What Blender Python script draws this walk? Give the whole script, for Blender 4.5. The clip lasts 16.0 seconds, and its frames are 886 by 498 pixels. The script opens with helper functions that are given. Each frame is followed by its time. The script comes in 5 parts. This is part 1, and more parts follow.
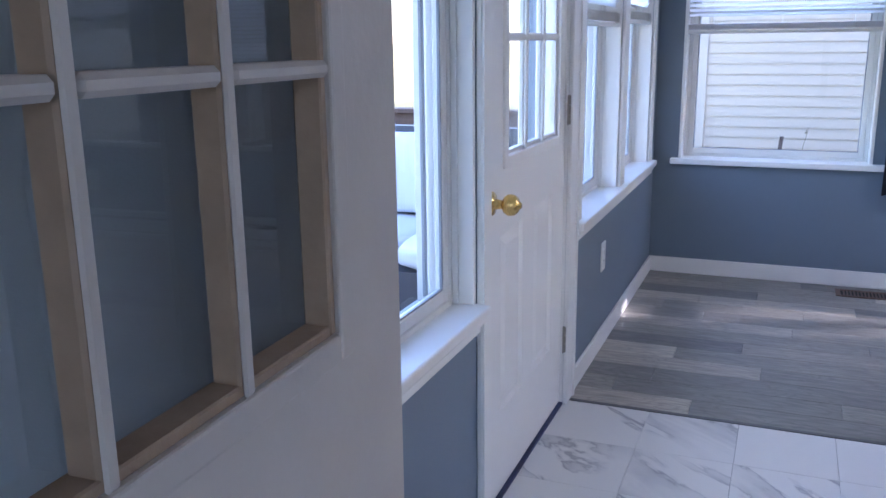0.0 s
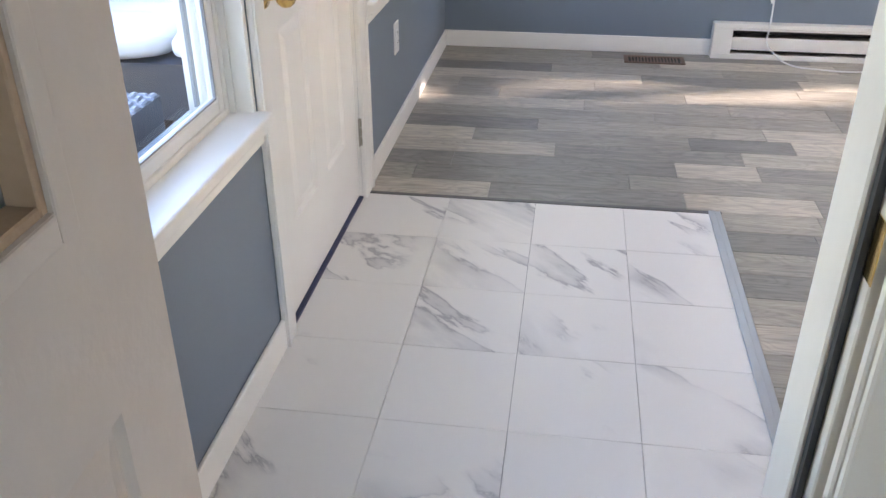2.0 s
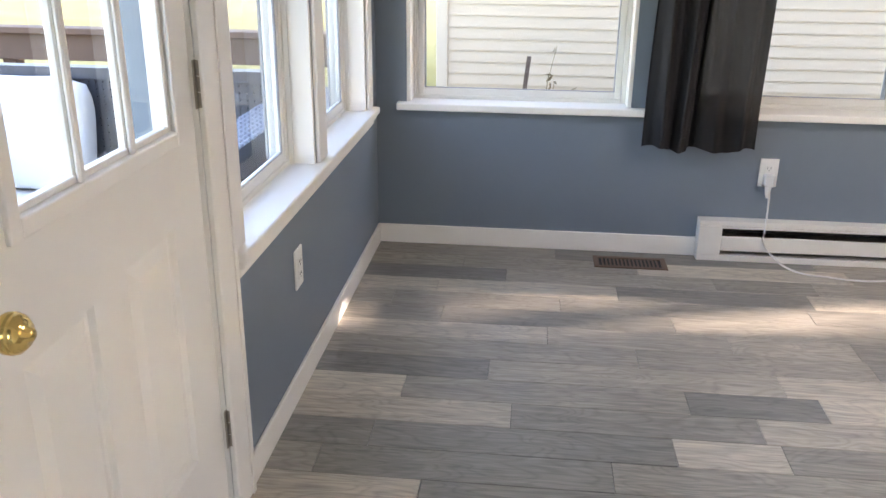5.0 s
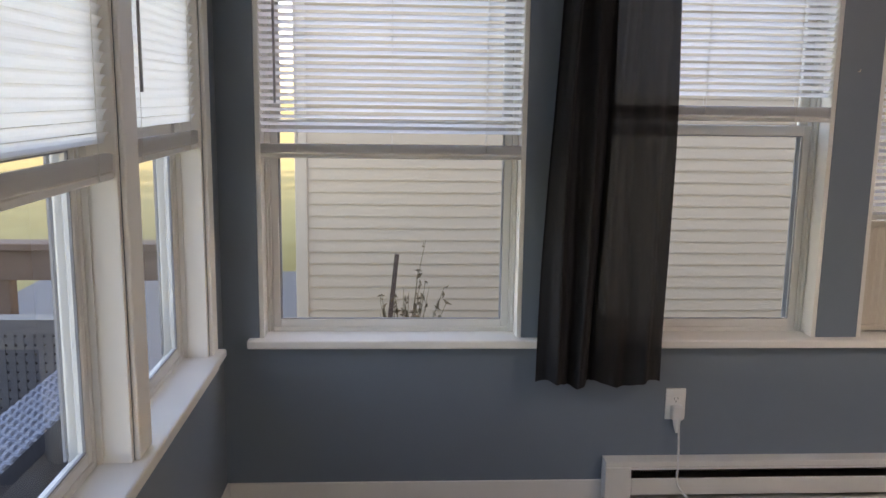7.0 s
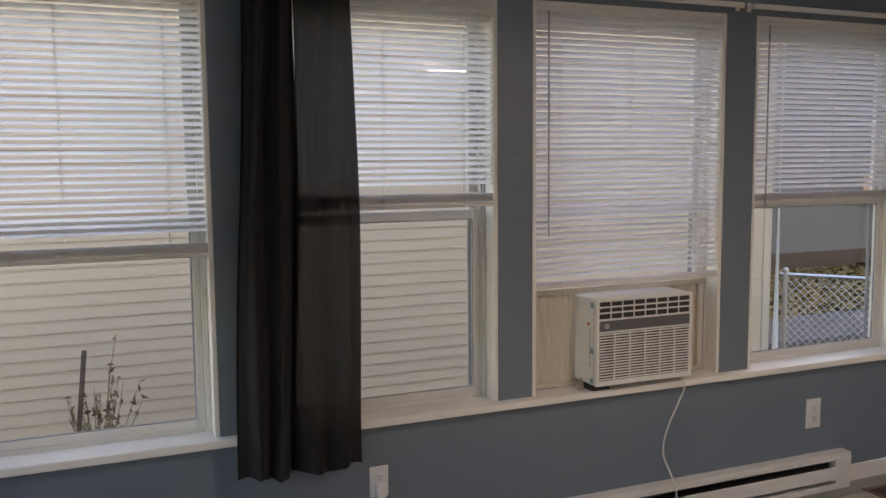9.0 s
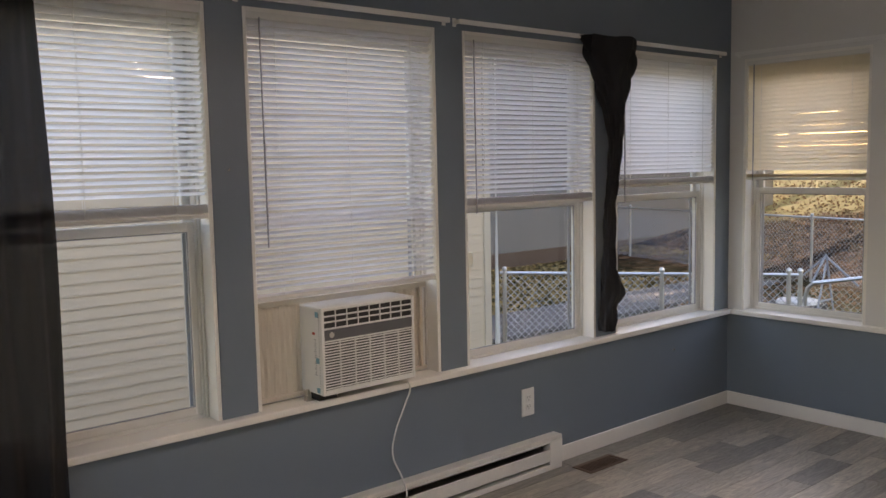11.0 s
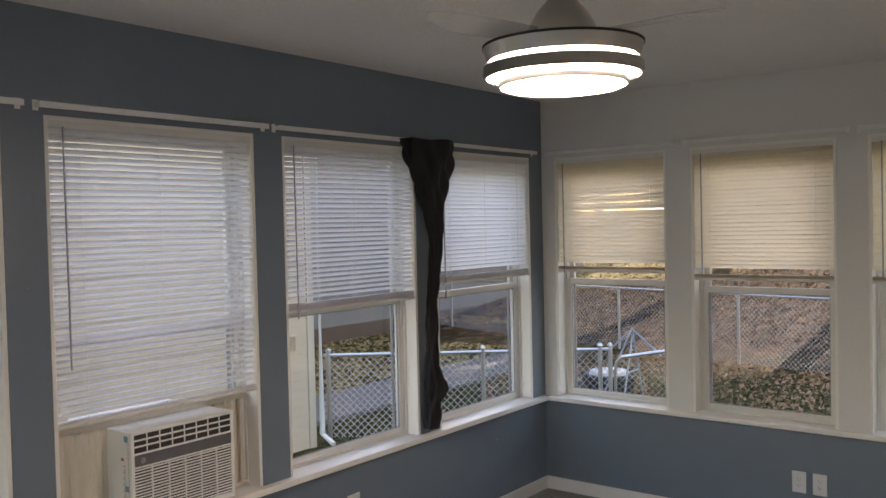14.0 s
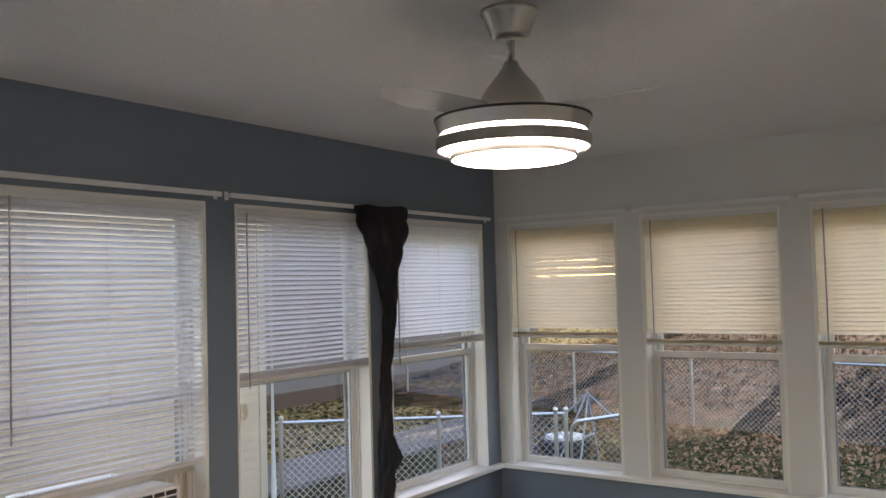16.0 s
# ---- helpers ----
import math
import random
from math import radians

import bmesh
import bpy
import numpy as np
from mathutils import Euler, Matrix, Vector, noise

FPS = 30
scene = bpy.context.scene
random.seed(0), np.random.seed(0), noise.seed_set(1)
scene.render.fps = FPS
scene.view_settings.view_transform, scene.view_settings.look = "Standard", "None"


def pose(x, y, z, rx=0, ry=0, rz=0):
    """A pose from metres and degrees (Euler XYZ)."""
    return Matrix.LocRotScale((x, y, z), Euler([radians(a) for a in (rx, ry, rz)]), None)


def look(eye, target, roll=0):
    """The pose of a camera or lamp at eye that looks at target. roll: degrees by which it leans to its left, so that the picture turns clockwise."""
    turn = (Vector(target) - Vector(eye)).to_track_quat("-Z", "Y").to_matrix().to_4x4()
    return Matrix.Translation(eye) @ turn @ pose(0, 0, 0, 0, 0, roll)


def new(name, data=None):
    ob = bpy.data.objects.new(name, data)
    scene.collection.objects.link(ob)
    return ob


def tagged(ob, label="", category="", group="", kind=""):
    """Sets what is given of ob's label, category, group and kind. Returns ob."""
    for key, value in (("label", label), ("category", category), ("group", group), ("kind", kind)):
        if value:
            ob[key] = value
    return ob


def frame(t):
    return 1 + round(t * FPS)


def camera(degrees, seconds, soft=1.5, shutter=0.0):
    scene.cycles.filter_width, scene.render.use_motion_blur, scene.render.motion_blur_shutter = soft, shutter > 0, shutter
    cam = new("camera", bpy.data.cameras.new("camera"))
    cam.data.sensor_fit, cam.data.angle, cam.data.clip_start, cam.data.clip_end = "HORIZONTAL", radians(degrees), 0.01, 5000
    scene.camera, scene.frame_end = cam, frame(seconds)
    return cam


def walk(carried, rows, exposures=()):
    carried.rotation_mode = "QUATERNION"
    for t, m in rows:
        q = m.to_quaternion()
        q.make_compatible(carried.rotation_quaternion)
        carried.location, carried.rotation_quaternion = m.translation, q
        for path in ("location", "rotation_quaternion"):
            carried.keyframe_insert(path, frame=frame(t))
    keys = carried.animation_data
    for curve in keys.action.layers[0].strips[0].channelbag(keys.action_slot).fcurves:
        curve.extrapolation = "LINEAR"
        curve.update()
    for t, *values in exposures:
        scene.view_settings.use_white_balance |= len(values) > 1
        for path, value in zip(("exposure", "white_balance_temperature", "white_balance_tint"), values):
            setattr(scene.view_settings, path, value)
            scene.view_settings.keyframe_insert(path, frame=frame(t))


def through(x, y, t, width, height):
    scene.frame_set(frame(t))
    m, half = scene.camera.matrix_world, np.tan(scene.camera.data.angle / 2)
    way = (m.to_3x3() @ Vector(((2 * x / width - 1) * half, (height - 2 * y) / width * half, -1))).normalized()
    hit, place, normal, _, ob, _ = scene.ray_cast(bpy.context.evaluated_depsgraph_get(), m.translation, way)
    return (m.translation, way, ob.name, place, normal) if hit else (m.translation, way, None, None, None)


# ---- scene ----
cam = camera(54.6, 16.0)
PATH = [
    (0, (-0.021, 0.177, 1.302), (-0.749, 1.979, 0.832), -0.7),
    (0.5, (-0.029, 0.16, 1.248), (-0.476, 1.998, 0.6), -0.7),
    (1, (-0.038, 0.184, 1.212), (-0.332, 1.959, 0.34), -0.2),
    (1.5, (-0.034, 0.23, 1.245), (-0.287, 1.961, 0.276), -0.0),
    (2, (-0.023, 0.341, 1.327), (-0.283, 2.073, 0.362), -0.2),
    (2.5, (-0.022, 0.605, 1.386), (-0.295, 2.416, 0.582), 0.0),
    (3, (-0.004, 0.874, 1.369), (-0.282, 2.71, 0.626), 0.2),
    (5.5, (-0.052, 1.479, 1.387), (-0.179, 3.362, 0.723), 0.7),
    (6, (-0.117, 1.671, 1.454), (-0.156, 3.585, 0.876), 0.8),
    (6.5, (-0.103, 1.869, 1.464), (-0.064, 3.814, 0.998), 0.8),
    (7, (-0.084, 1.976, 1.547), (0.027, 3.943, 1.199), 0.8),
    (7.5, (-0.19, 2.045, 1.626), (0.114, 4.003, 1.35), 0.9),
    (8, (-0.206, 2.043, 1.648), (0.32, 3.956, 1.4), 0.6),
    (8.5, (-0.081, 1.987, 1.638), (0.555, 3.871, 1.419), -0.1),
    (9, (-0.032, 1.934, 1.664), (0.735, 3.77, 1.458), -0.5),
    (9.5, (-0.015, 1.922, 1.642), (0.919, 3.682, 1.461), -0.7),
    (10, (0.017, 1.909, 1.647), (1.091, 3.586, 1.466), -0.9),
    (10.2, (0.02, 1.909, 1.647), (1.145, 3.553, 1.465), -1.0),
    (12.5, (0.082, 1.961, 1.783), (1.539, 3.315, 1.583), -1.1),
    (13, (0.075, 1.945, 1.827), (1.577, 3.253, 1.653), -1.2),
    (13.5, (0.076, 1.941, 1.844), (1.623, 3.204, 1.731), -1.3),
    (14, (0.067, 1.939, 1.863), (1.643, 3.17, 1.808), -1.3),
    (14.5, (0.061, 1.924, 1.884), (1.66, 3.126, 1.884), -1.3),
    (15, (0.06, 1.924, 1.883), (1.682, 3.092, 1.937), -1.5),
    (15.5, (0.069, 1.929, 1.886), (1.704, 3.079, 1.967), -1.4),
    (16, (0.068, 1.928, 1.886), (1.706, 3.072, 1.974), -1.5),
]
walk(cam, [(t, look(eye, target, roll)) for t, eye, target, roll in PATH],
     exposures=[(0, 3.5, 5400, 32), (0.6, 3.95, 6350, 31), (1.5, 4.15, 6900, 26), (3.0, 4.05, 6850, 26), (5.5, 3.75, 7350, 27), (7.0, 2.8, 7700, 30), (9, 2.55, 8050, 30), (12.5, 2.6, 7850, 28), (16, 2.75, 7500, 26)])

# ---- sun, sky ----
SUN_EL, SUN_AZ = radians(14.0), radians(86.5)      # compass: 0 north (+y), 90 east (+x)
world = bpy.data.worlds.new("world")
scene.world = world
world.use_nodes = True
wn = world.node_tree.nodes
sky = wn.new("ShaderNodeTexSky")
sky.sky_type, sky.sun_disc = "NISHITA", False
sky.sun_elevation, sky.sun_rotation = SUN_EL, SUN_AZ
wn["Background"].inputs["Strength"].default_value = 0.15
world.node_tree.links.new(sky.outputs[0], wn["Background"].inputs["Color"])
sun = new("sun", bpy.data.lights.new("sun", "SUN"))
sun.data.energy, sun.data.angle, sun.data.color = 2.9, radians(0.4), (1.0, 0.92, 0.80)
SUN_DIR = Vector((math.sin(SUN_AZ) * math.cos(SUN_EL), math.cos(SUN_AZ) * math.cos(SUN_EL), math.sin(SUN_EL)))
sun.matrix_world = look(SUN_DIR * 50, (0, 0, 0))

# ---- plan ----
XW, XE, YN, YS, ZC = -0.72, 5.23, 5.085, 1.26, 2.71   # inner faces of the walls, ceiling
SILL, HEAD = 0.655, 2.31                              # window openings
WALL_T = 0.16
N_OPEN = [(-0.585, 0.39), (0.56, 1.53), (1.69, 2.685), (2.855, 3.85), (4.03, 5.07)]
E_OPEN = [(4.17, 4.985), (3.16, 4.012), (2.15, 3.0)]
W_OPEN = [(3.24, 4.0), (4.10, 4.86)]
DOOR_Y = (2.20, 3.06)


# ---- materials ----
def material(name, color, rough=0.6, metal=0.0, scale=8.0, vary=0.06, bump=0.1, bump_scale=60.0, spec=0.5, coat=0.0):
    """Plain coated surface with two scales of variation and fine relief."""
    m = bpy.data.materials.new(name)
    m.use_nodes = True
    nt = m.node_tree
    b = nt.nodes["Principled BSDF"]
    b.inputs["Roughness"].default_value, b.inputs["Metallic"].default_value = rough, metal
    b.inputs["Specular IOR Level"].default_value = spec
    b.inputs["Coat Weight"].default_value = coat
    tc = nt.nodes.new("ShaderNodeTexCoord")
    n1 = nt.nodes.new("ShaderNodeTexNoise")
    n1.inputs["Scale"].default_value, n1.inputs["Detail"].default_value = scale, 4
    nt.links.new(tc.outputs["Object"], n1.inputs["Vector"])
    ramp = nt.nodes.new("ShaderNodeMix")
    ramp.data_type = "RGBA"
    ramp.inputs["A"].default_value = (*[c * (1 - vary) for c in color], 1)
    ramp.inputs["B"].default_value = (*[min(1, c * (1 + vary)) for c in color], 1)
    nt.links.new(n1.outputs["Fac"], ramp.inputs["Factor"])
    nt.links.new(ramp.outputs["Result"], b.inputs["Base Color"])
    if bump:
        n2 = nt.nodes.new("ShaderNodeTexNoise")
        n2.inputs["Scale"].default_value, n2.inputs["Detail"].default_value = bump_scale, 3
        nt.links.new(tc.outputs["Object"], n2.inputs["Vector"])
        bp = nt.nodes.new("ShaderNodeBump")
        bp.inputs["Strength"].default_value, bp.inputs["Distance"].default_value = bump, 0.004
        nt.links.new(n2.outputs["Fac"], bp.inputs["Height"])
        nt.links.new(bp.outputs["Normal"], b.inputs["Normal"])
    return m


def glass(name, tint=(0.93, 0.95, 0.95)):
    m = bpy.data.materials.new(name)
    m.use_nodes = True
    nt = m.node_tree
    nt.nodes.remove(nt.nodes["Principled BSDF"])
    mix, tr, gl, fr = (nt.nodes.new("ShaderNode" + k) for k in ("MixShader", "BsdfTransparent", "BsdfGlossy", "Fresnel"))
    tr.inputs["Color"].default_value = (*tint, 1)
    gl.inputs["Roughness"].default_value = 0.02
    fr.inputs["IOR"].default_value = 1.5
    nt.links.new(fr.outputs[0], mix.inputs[0])
    nt.links.new(tr.outputs[0], mix.inputs[1])
    nt.links.new(gl.outputs[0], mix.inputs[2])
    nt.links.new(mix.outputs[0], nt.nodes["Material Output"].inputs["Surface"])
    return m


def thin(name, color, through, rough=0.5, see=0.0):
    """A thin sheet that lets some light through; see: part that one sees straight through."""
    m = bpy.data.materials.new(name)
    m.use_nodes = True
    nt = m.node_tree
    b = nt.nodes["Principled BSDF"]
    b.inputs["Base Color"].default_value, b.inputs["Roughness"].default_value = (*color, 1), rough
    t = nt.nodes.new("ShaderNodeBsdfTranslucent")
    t.inputs["Color"].default_value = (*color, 1)
    mix = nt.nodes.new("ShaderNodeMixShader")
    mix.inputs[0].default_value = through
    nt.links.new(b.outputs[0], mix.inputs[1])
    nt.links.new(t.outputs[0], mix.inputs[2])
    last = mix
    if see:
        tp = nt.nodes.new("ShaderNodeBsdfTransparent")
        last = nt.nodes.new("ShaderNodeMixShader")
        last.inputs[0].default_value = see
        nt.links.new(mix.outputs[0], last.inputs[1])
        nt.links.new(tp.outputs[0], last.inputs[2])
    nt.links.new(last.outputs[0], nt.nodes["Material Output"].inputs["Surface"])
    return m


def glow(name, color, power):
    m = bpy.data.materials.new(name)
    m.use_nodes = True
    b = m.node_tree.nodes["Principled BSDF"]
    b.inputs["Base Color"].default_value = (0.8, 0.8, 0.8, 1)
    b.inputs["Emission Color"].default_value, b.inputs["Emission Strength"].default_value = (*color, 1), power
    return m


PAINT_BLUE = material("blue_wall_paint", (0.163, 0.206, 0.252), 0.42, vary=0.05, scale=3, bump=0.12, bump_scale=180, spec=0.5)
PAINT_WHITE = material("white_trim_paint", (0.82, 0.80, 0.75), 0.35, vary=0.04, scale=5, bump=0.08, bump_scale=40)
WALL_WHITE = material("white_wall_paint", (0.70, 0.70, 0.68), 0.6, vary=0.04, scale=3, bump=0.12, bump_scale=180)
CEIL = material("textured_ceiling", (0.74, 0.73, 0.71), 0.9, vary=0.05, scale=30, bump=0.9, bump_scale=70)
VINYL = material("white_vinyl", (0.72, 0.71, 0.67), 0.3, vary=0.03, bump=0.03)
GREYV = material("grey_screen_frame", (0.28, 0.29, 0.31), 0.4)
GLASS = glass("window_glass")
SLAT = thin("white_slat", (0.88, 0.88, 0.90), 0.34)
# lit copy of the white slats, for blinds that more sky light reaches
SLAT_LIT = thin("white_slat_lit", (0.92, 0.92, 0.92), 0.75)
SLAT_CREAM = thin("cream_slat", (0.82, 0.74, 0.58), 0.52)
DOOR_PAINT = material("door_paint", (0.82, 0.80, 0.75), 0.4, vary=0.04, scale=4, bump=0.1, bump_scale=30)
OLD_PAINT = material("aged_door_paint", (0.56, 0.49, 0.42), 0.5, vary=0.1, scale=6, bump=0.2, bump_scale=60)
CURTAIN = thin("dark_curtain", (0.013, 0.013, 0.016), 0.08, 0.85)
SHEER = thin("dark_sheer", (0.008, 0.007, 0.008), 0.1, 0.9, see=0.045)
BRASS = material("brass", (0.75, 0.52, 0.18), 0.15, 1.0, vary=0.05, bump=0.02)
STEEL = material("brushed_nickel", (0.60, 0.57, 0.52), 0.3, 1.0, vary=0.08, bump=0.05)
ALU = material("aluminium_strip", (0.55, 0.58, 0.62), 0.35, 1.0, vary=0.08, bump=0.1)
DARK = material("dark_gap", (0.03, 0.03, 0.03), 0.7)
PLASTIC = material("white_plastic", (0.78, 0.78, 0.76), 0.35, vary=0.02, bump=0.02)
HEATER = material("heater_enamel", (0.76, 0.75, 0.70), 0.35, vary=0.04, bump=0.03)


# ---- helpers for things ----
def box(bm, x0, x1, y0, y1, z0, z1):
    r = bmesh.ops.create_cube(bm, size=1.0, matrix=Matrix.Translation(((x0 + x1) / 2, (y0 + y1) / 2, (z0 + z1) / 2)) @ Matrix.Diagonal((x1 - x0, y1 - y0, z1 - z0, 1)))
    return r["verts"]


def bevel(bm, w=0.004, seg=2):
    bmesh.ops.bevel(bm, geom=list(bm.edges), offset=w, segments=seg, profile=0.5, affect="EDGES", clamp_overlap=True)


def tube(bm, points, r=0.005, n=8, close=True):
    """A round bar along points."""
    rings = []
    pts = [Vector(p) for p in points]
    rr = r if isinstance(r, (list, tuple)) else [r] * len(pts)
    for i, p in enumerate(pts):
        d = (pts[min(i + 1, len(pts) - 1)] - pts[max(i - 1, 0)]).normalized()
        q = d.to_track_quat("Z", "Y")
        rings.append([bm.verts.new(p + q @ Vector((math.cos(a) * rr[i], math.sin(a) * rr[i], 0))) for a in (2 * math.pi * k / n for k in range(n))])
    for a, b in zip(rings, rings[1:]):
        for k in range(n):
            bm.faces.new((a[k], a[(k + 1) % n], b[(k + 1) % n], b[k]))
    if close:
        bm.faces.new(rings[0][::-1])
        bm.faces.new(rings[-1])


def lathe(bm, profile, n=32, m=Matrix()):
    """Turns (radius, height) pairs about z."""
    rings = [[bm.verts.new(m @ Vector((r * math.cos(2 * math.pi * k / n), r * math.sin(2 * math.pi * k / n), z))) for k in range(n)] for r, z in profile]
    for a, b in zip(rings, rings[1:]):
        for k in range(n):
            bm.faces.new((a[k], a[(k + 1) % n], b[(k + 1) % n], b[k]))
    bm.faces.new(rings[0][::-1])
    bm.faces.new(rings[-1])


def part(name, bm, mat, parent=None, label="", smooth=False):
    bmesh.ops.recalc_face_normals(bm, faces=bm.faces)
    me = bpy.data.meshes.new(name)
    bm.to_mesh(me)
    bm.free()
    me.materials.append(mat)
    if smooth:
        me.shade_smooth()
    ob = new(name, me)
    ob.parent = parent
    return tagged(ob, label)


def boxes(name, mat, parent, *lists, bev=0.0, label=""):
    bm = bmesh.new()
    for b in lists:
        box(bm, *b)
    if bev:
        bevel(bm, bev, 1)
    return part(name, bm, mat, parent, label)


def thing(name, m, label, category, group=""):
    e = tagged(new(name), label, category, group)
    e.empty_display_size = 0.05
    e.matrix_world = m
    return e


def structure(ob, label, category="wall"):
    return tagged(ob, label, category, kind="structure")


def frame_bars(x0, x1, z0, z1, w, y0, y1, wb=None, wt=None):
    """Four bars round an opening, butted."""
    wb, wt = wb or w, wt or w
    return [(x0, x0 + w, y0, y1, z0, z1), (x1 - w, x1, y0, y1, z0, z1), (x0 + w, x1 - w, y0, y1, z0, z0 + wb), (x0 + w, x1 - w, y0, y1, z1 - wt, z1)]


# ---- large structure ----
def wall_with_openings(name, along, a0, a1, face, t, z1, openings, mat, label):
    """A wall along 'x' or 'y' from a0 to a1; its inner face at 'face', thick t (signed, outwards)."""
    f0, f1 = sorted((face, face + t))
    bm = bmesh.new()

    def put(u0, u1, z0, z1_):
        if u1 - u0 > 1e-4 and z1_ - z0 > 1e-4:
            box(bm, *((u0, u1, f0, f1) if along == "x" else (f0, f1, u0, u1)), z0, z1_)
    edge = a0
    for u0, u1, s, h in sorted(openings):
        put(edge, u0, 0, z1)
        put(u0, u1, 0, s)
        put(u0, u1, h, z1)
        edge = u1
    put(edge, a1, 0, z1)
    bmesh.ops.remove_doubles(bm, verts=bm.verts, dist=1e-5)
    return structure(part(name, bm, mat), label)


wn_ = wall_with_openings("wall_north", "x", XW - WALL_T, XE + WALL_T, YN, WALL_T, ZC, [(a, b, SILL, HEAD) for a, b in N_OPEN], PAINT_BLUE, "slate blue painted wall with a row of windows")
W_ALL = [(1.31, 2.128, SILL, HEAD), (DOOR_Y[0], DOOR_Y[1], 0.0, 2.05)] + [(a, b, SILL, HEAD) for a, b in W_OPEN]
ww_ = wall_with_openings("wall_west", "y", YS, YN, XW, -WALL_T, ZC, W_ALL, PAINT_BLUE, "slate blue painted wall with windows and a door to the deck")
we_low = structure(boxes("wall_east", PAINT_BLUE, None, (XE, XE + WALL_T, 1.0, YN, 0, SILL)), "blue painted lower wall under the windows")
bm = bmesh.new()
for a, b in [(YN, E_OPEN[0][1])] + [(E_OPEN[i][0], E_OPEN[i + 1][1]) for i in range(2)] + [(E_OPEN[2][0], 1.0)]:
    box(bm, XE, XE + WALL_T, min(a, b), max(a, b), SILL, HEAD)
box(bm, XE, XE + WALL_T, 1.0, YN, HEAD, ZC)
structure(part("wall_east", bm, WALL_WHITE), "white painted upper wall between and above the windows")
bm = bmesh.new()
OPEN_X = (-0.55, 0.29)
for b in ((XW - WALL_T, OPEN_X[0] - 0.02, YS - 0.14, YS, 0, ZC), (OPEN_X[1] + 0.02, XE + WALL_T, YS - 0.14, YS, 0, ZC), (OPEN_X[0] - 0.02, OPEN_X[1] + 0.02, YS - 0.14, YS, 2.07, ZC)):
    box(bm, *b)
structure(part("wall_south", bm, WALL_WHITE), "white painted wall with the doorway to the house")
structure(boxes("ceiling", CEIL, None, (XW - WALL_T, XE + WALL_T, YS - 0.14, YN + WALL_T, ZC, ZC + 0.12)), "white ceiling with stippled plaster texture", "ceiling")
structure(boxes("floor", DARK, None, (XW - WALL_T, XE + WALL_T, -2.0, YN + WALL_T, -0.12, -0.012)), "floor slab under the planks and tiles", "floor")
# the room behind, plain; its rear opening is added to let sky light in
structure(boxes("wall_back_room", WALL_WHITE, None, (-1.6, -1.5, -2.1, YS - 0.14, 0, 2.5), (1.9, 2.0, -2.1, YS - 0.14, 0, 2.5), (-1.6, 2.0, -2.2, -2.1, 0, 0.5), (-1.6, 2.0, -2.2, -2.1, 2.3, 2.5), (-1.6, 0.3, -2.2, -2.1, 0.5, 2.3), (1.3, 2.0, -2.2, -2.1, 0.5, 2.3)), "plain white walls of the room behind, with an opening added for light")
structure(boxes("wall_back_room", WALL_WHITE, None, (-1.5, XW - WALL_T, YS - 0.14, YS, 0, 2.5)), "plain white wall beside the doorway")
structure(boxes("ceiling", WALL_WHITE, None, (-1.6, 2.0, -2.2, YS - 0.14, 2.5, 2.6)), "plain white ceiling of the room behind", "ceiling")
structure(boxes("floor", WALL_WHITE, None, (-1.6, 2.0, -2.2, YS - 0.14, -0.012, -0.006)), "floor of the room behind", "floor")

# ---- windows ----
NORTH = lambda x: Matrix.Translation((x, YN, 0))
EAST = lambda y: Matrix.Translation((XE, y, 0)) @ Matrix.Rotation(-math.pi / 2, 4, "Z")      # local x runs south
WEST = lambda y: Matrix.Translation((XW, y, 0)) @ Matrix.Rotation(math.pi / 2, 4, "Z")        # local x runs north


def sheet(name, parent, x0, x1, y, z0, z1, mat=None):
    """One pane of glass as a single face."""
    bm = bmesh.new()
    bm.faces.new([bm.verts.new(v) for v in ((x0, y, z0), (x1, y, z0), (x1, y, z1), (x0, y, z1))])
    o = part(name, bm, mat or GLASS, parent)
    o.visible_shadow = False
    return o


def window(m, w, label, meet=1.46, head=HEAD, shift=0.0):
    """A double-hung vinyl window in its lined opening; local y runs outwards."""
    e = thing("window_unit", m, label, "window", "vinyl sash windows")
    for q in ((0, 0.018, 0.001, 0.155, SILL, head), (w - 0.018, w, 0.001, 0.155, SILL, head), (0.018, w - 0.018, 0.001, 0.155, head - 0.018, head)):
        boxes("lining_board", PAINT_WHITE, e, q, bev=0.002)
    boxes("window_frame", VINYL, e, *frame_bars(0.018, w - 0.018, SILL, head - 0.018, 0.020, 0.095, 0.155), bev=0.003)
    x0, x1 = 0.038, w - 0.038
    low = boxes("sash", VINYL, e, *frame_bars(x0, x1, SILL + 0.018, meet, 0.028, 0.100, 0.125, 0.032, 0.04), bev=0.003)
    sheet("pane", low, x0 + 0.028, x1 - 0.028, 0.112, SILL + 0.05, meet - 0.04)
    boxes("gasket", GREYV, low, *frame_bars(x0 + 0.028, x1 - 0.028, SILL + 0.05, meet - 0.04, 0.004, 0.104, 0.111))
    for xa in (0.0205, w - 0.0265):
        boxes("sash_track", VINYL, e, (xa, xa + 0.006, 0.080, 0.0945, SILL + 0.005, head - 0.02))
    up = boxes("sash", VINYL, e, *frame_bars(x0, x1, meet - 0.04, head - 0.038, 0.036, 0.128, 0.150), bev=0.003)
    sheet("pane", up, x0 + 0.036, x1 - 0.036, 0.139, meet, head - 0.074)
    for xa in (x0 + 0.012, x1 - 0.030):
        boxes("screen_rim", GREYV, e, (xa, xa + 0.018, 0.1515, 0.1575, SILL + 0.03, meet))
    for o in e.children:
        if not o.name.startswith("lining"):
            o.location.y = shift
    return e


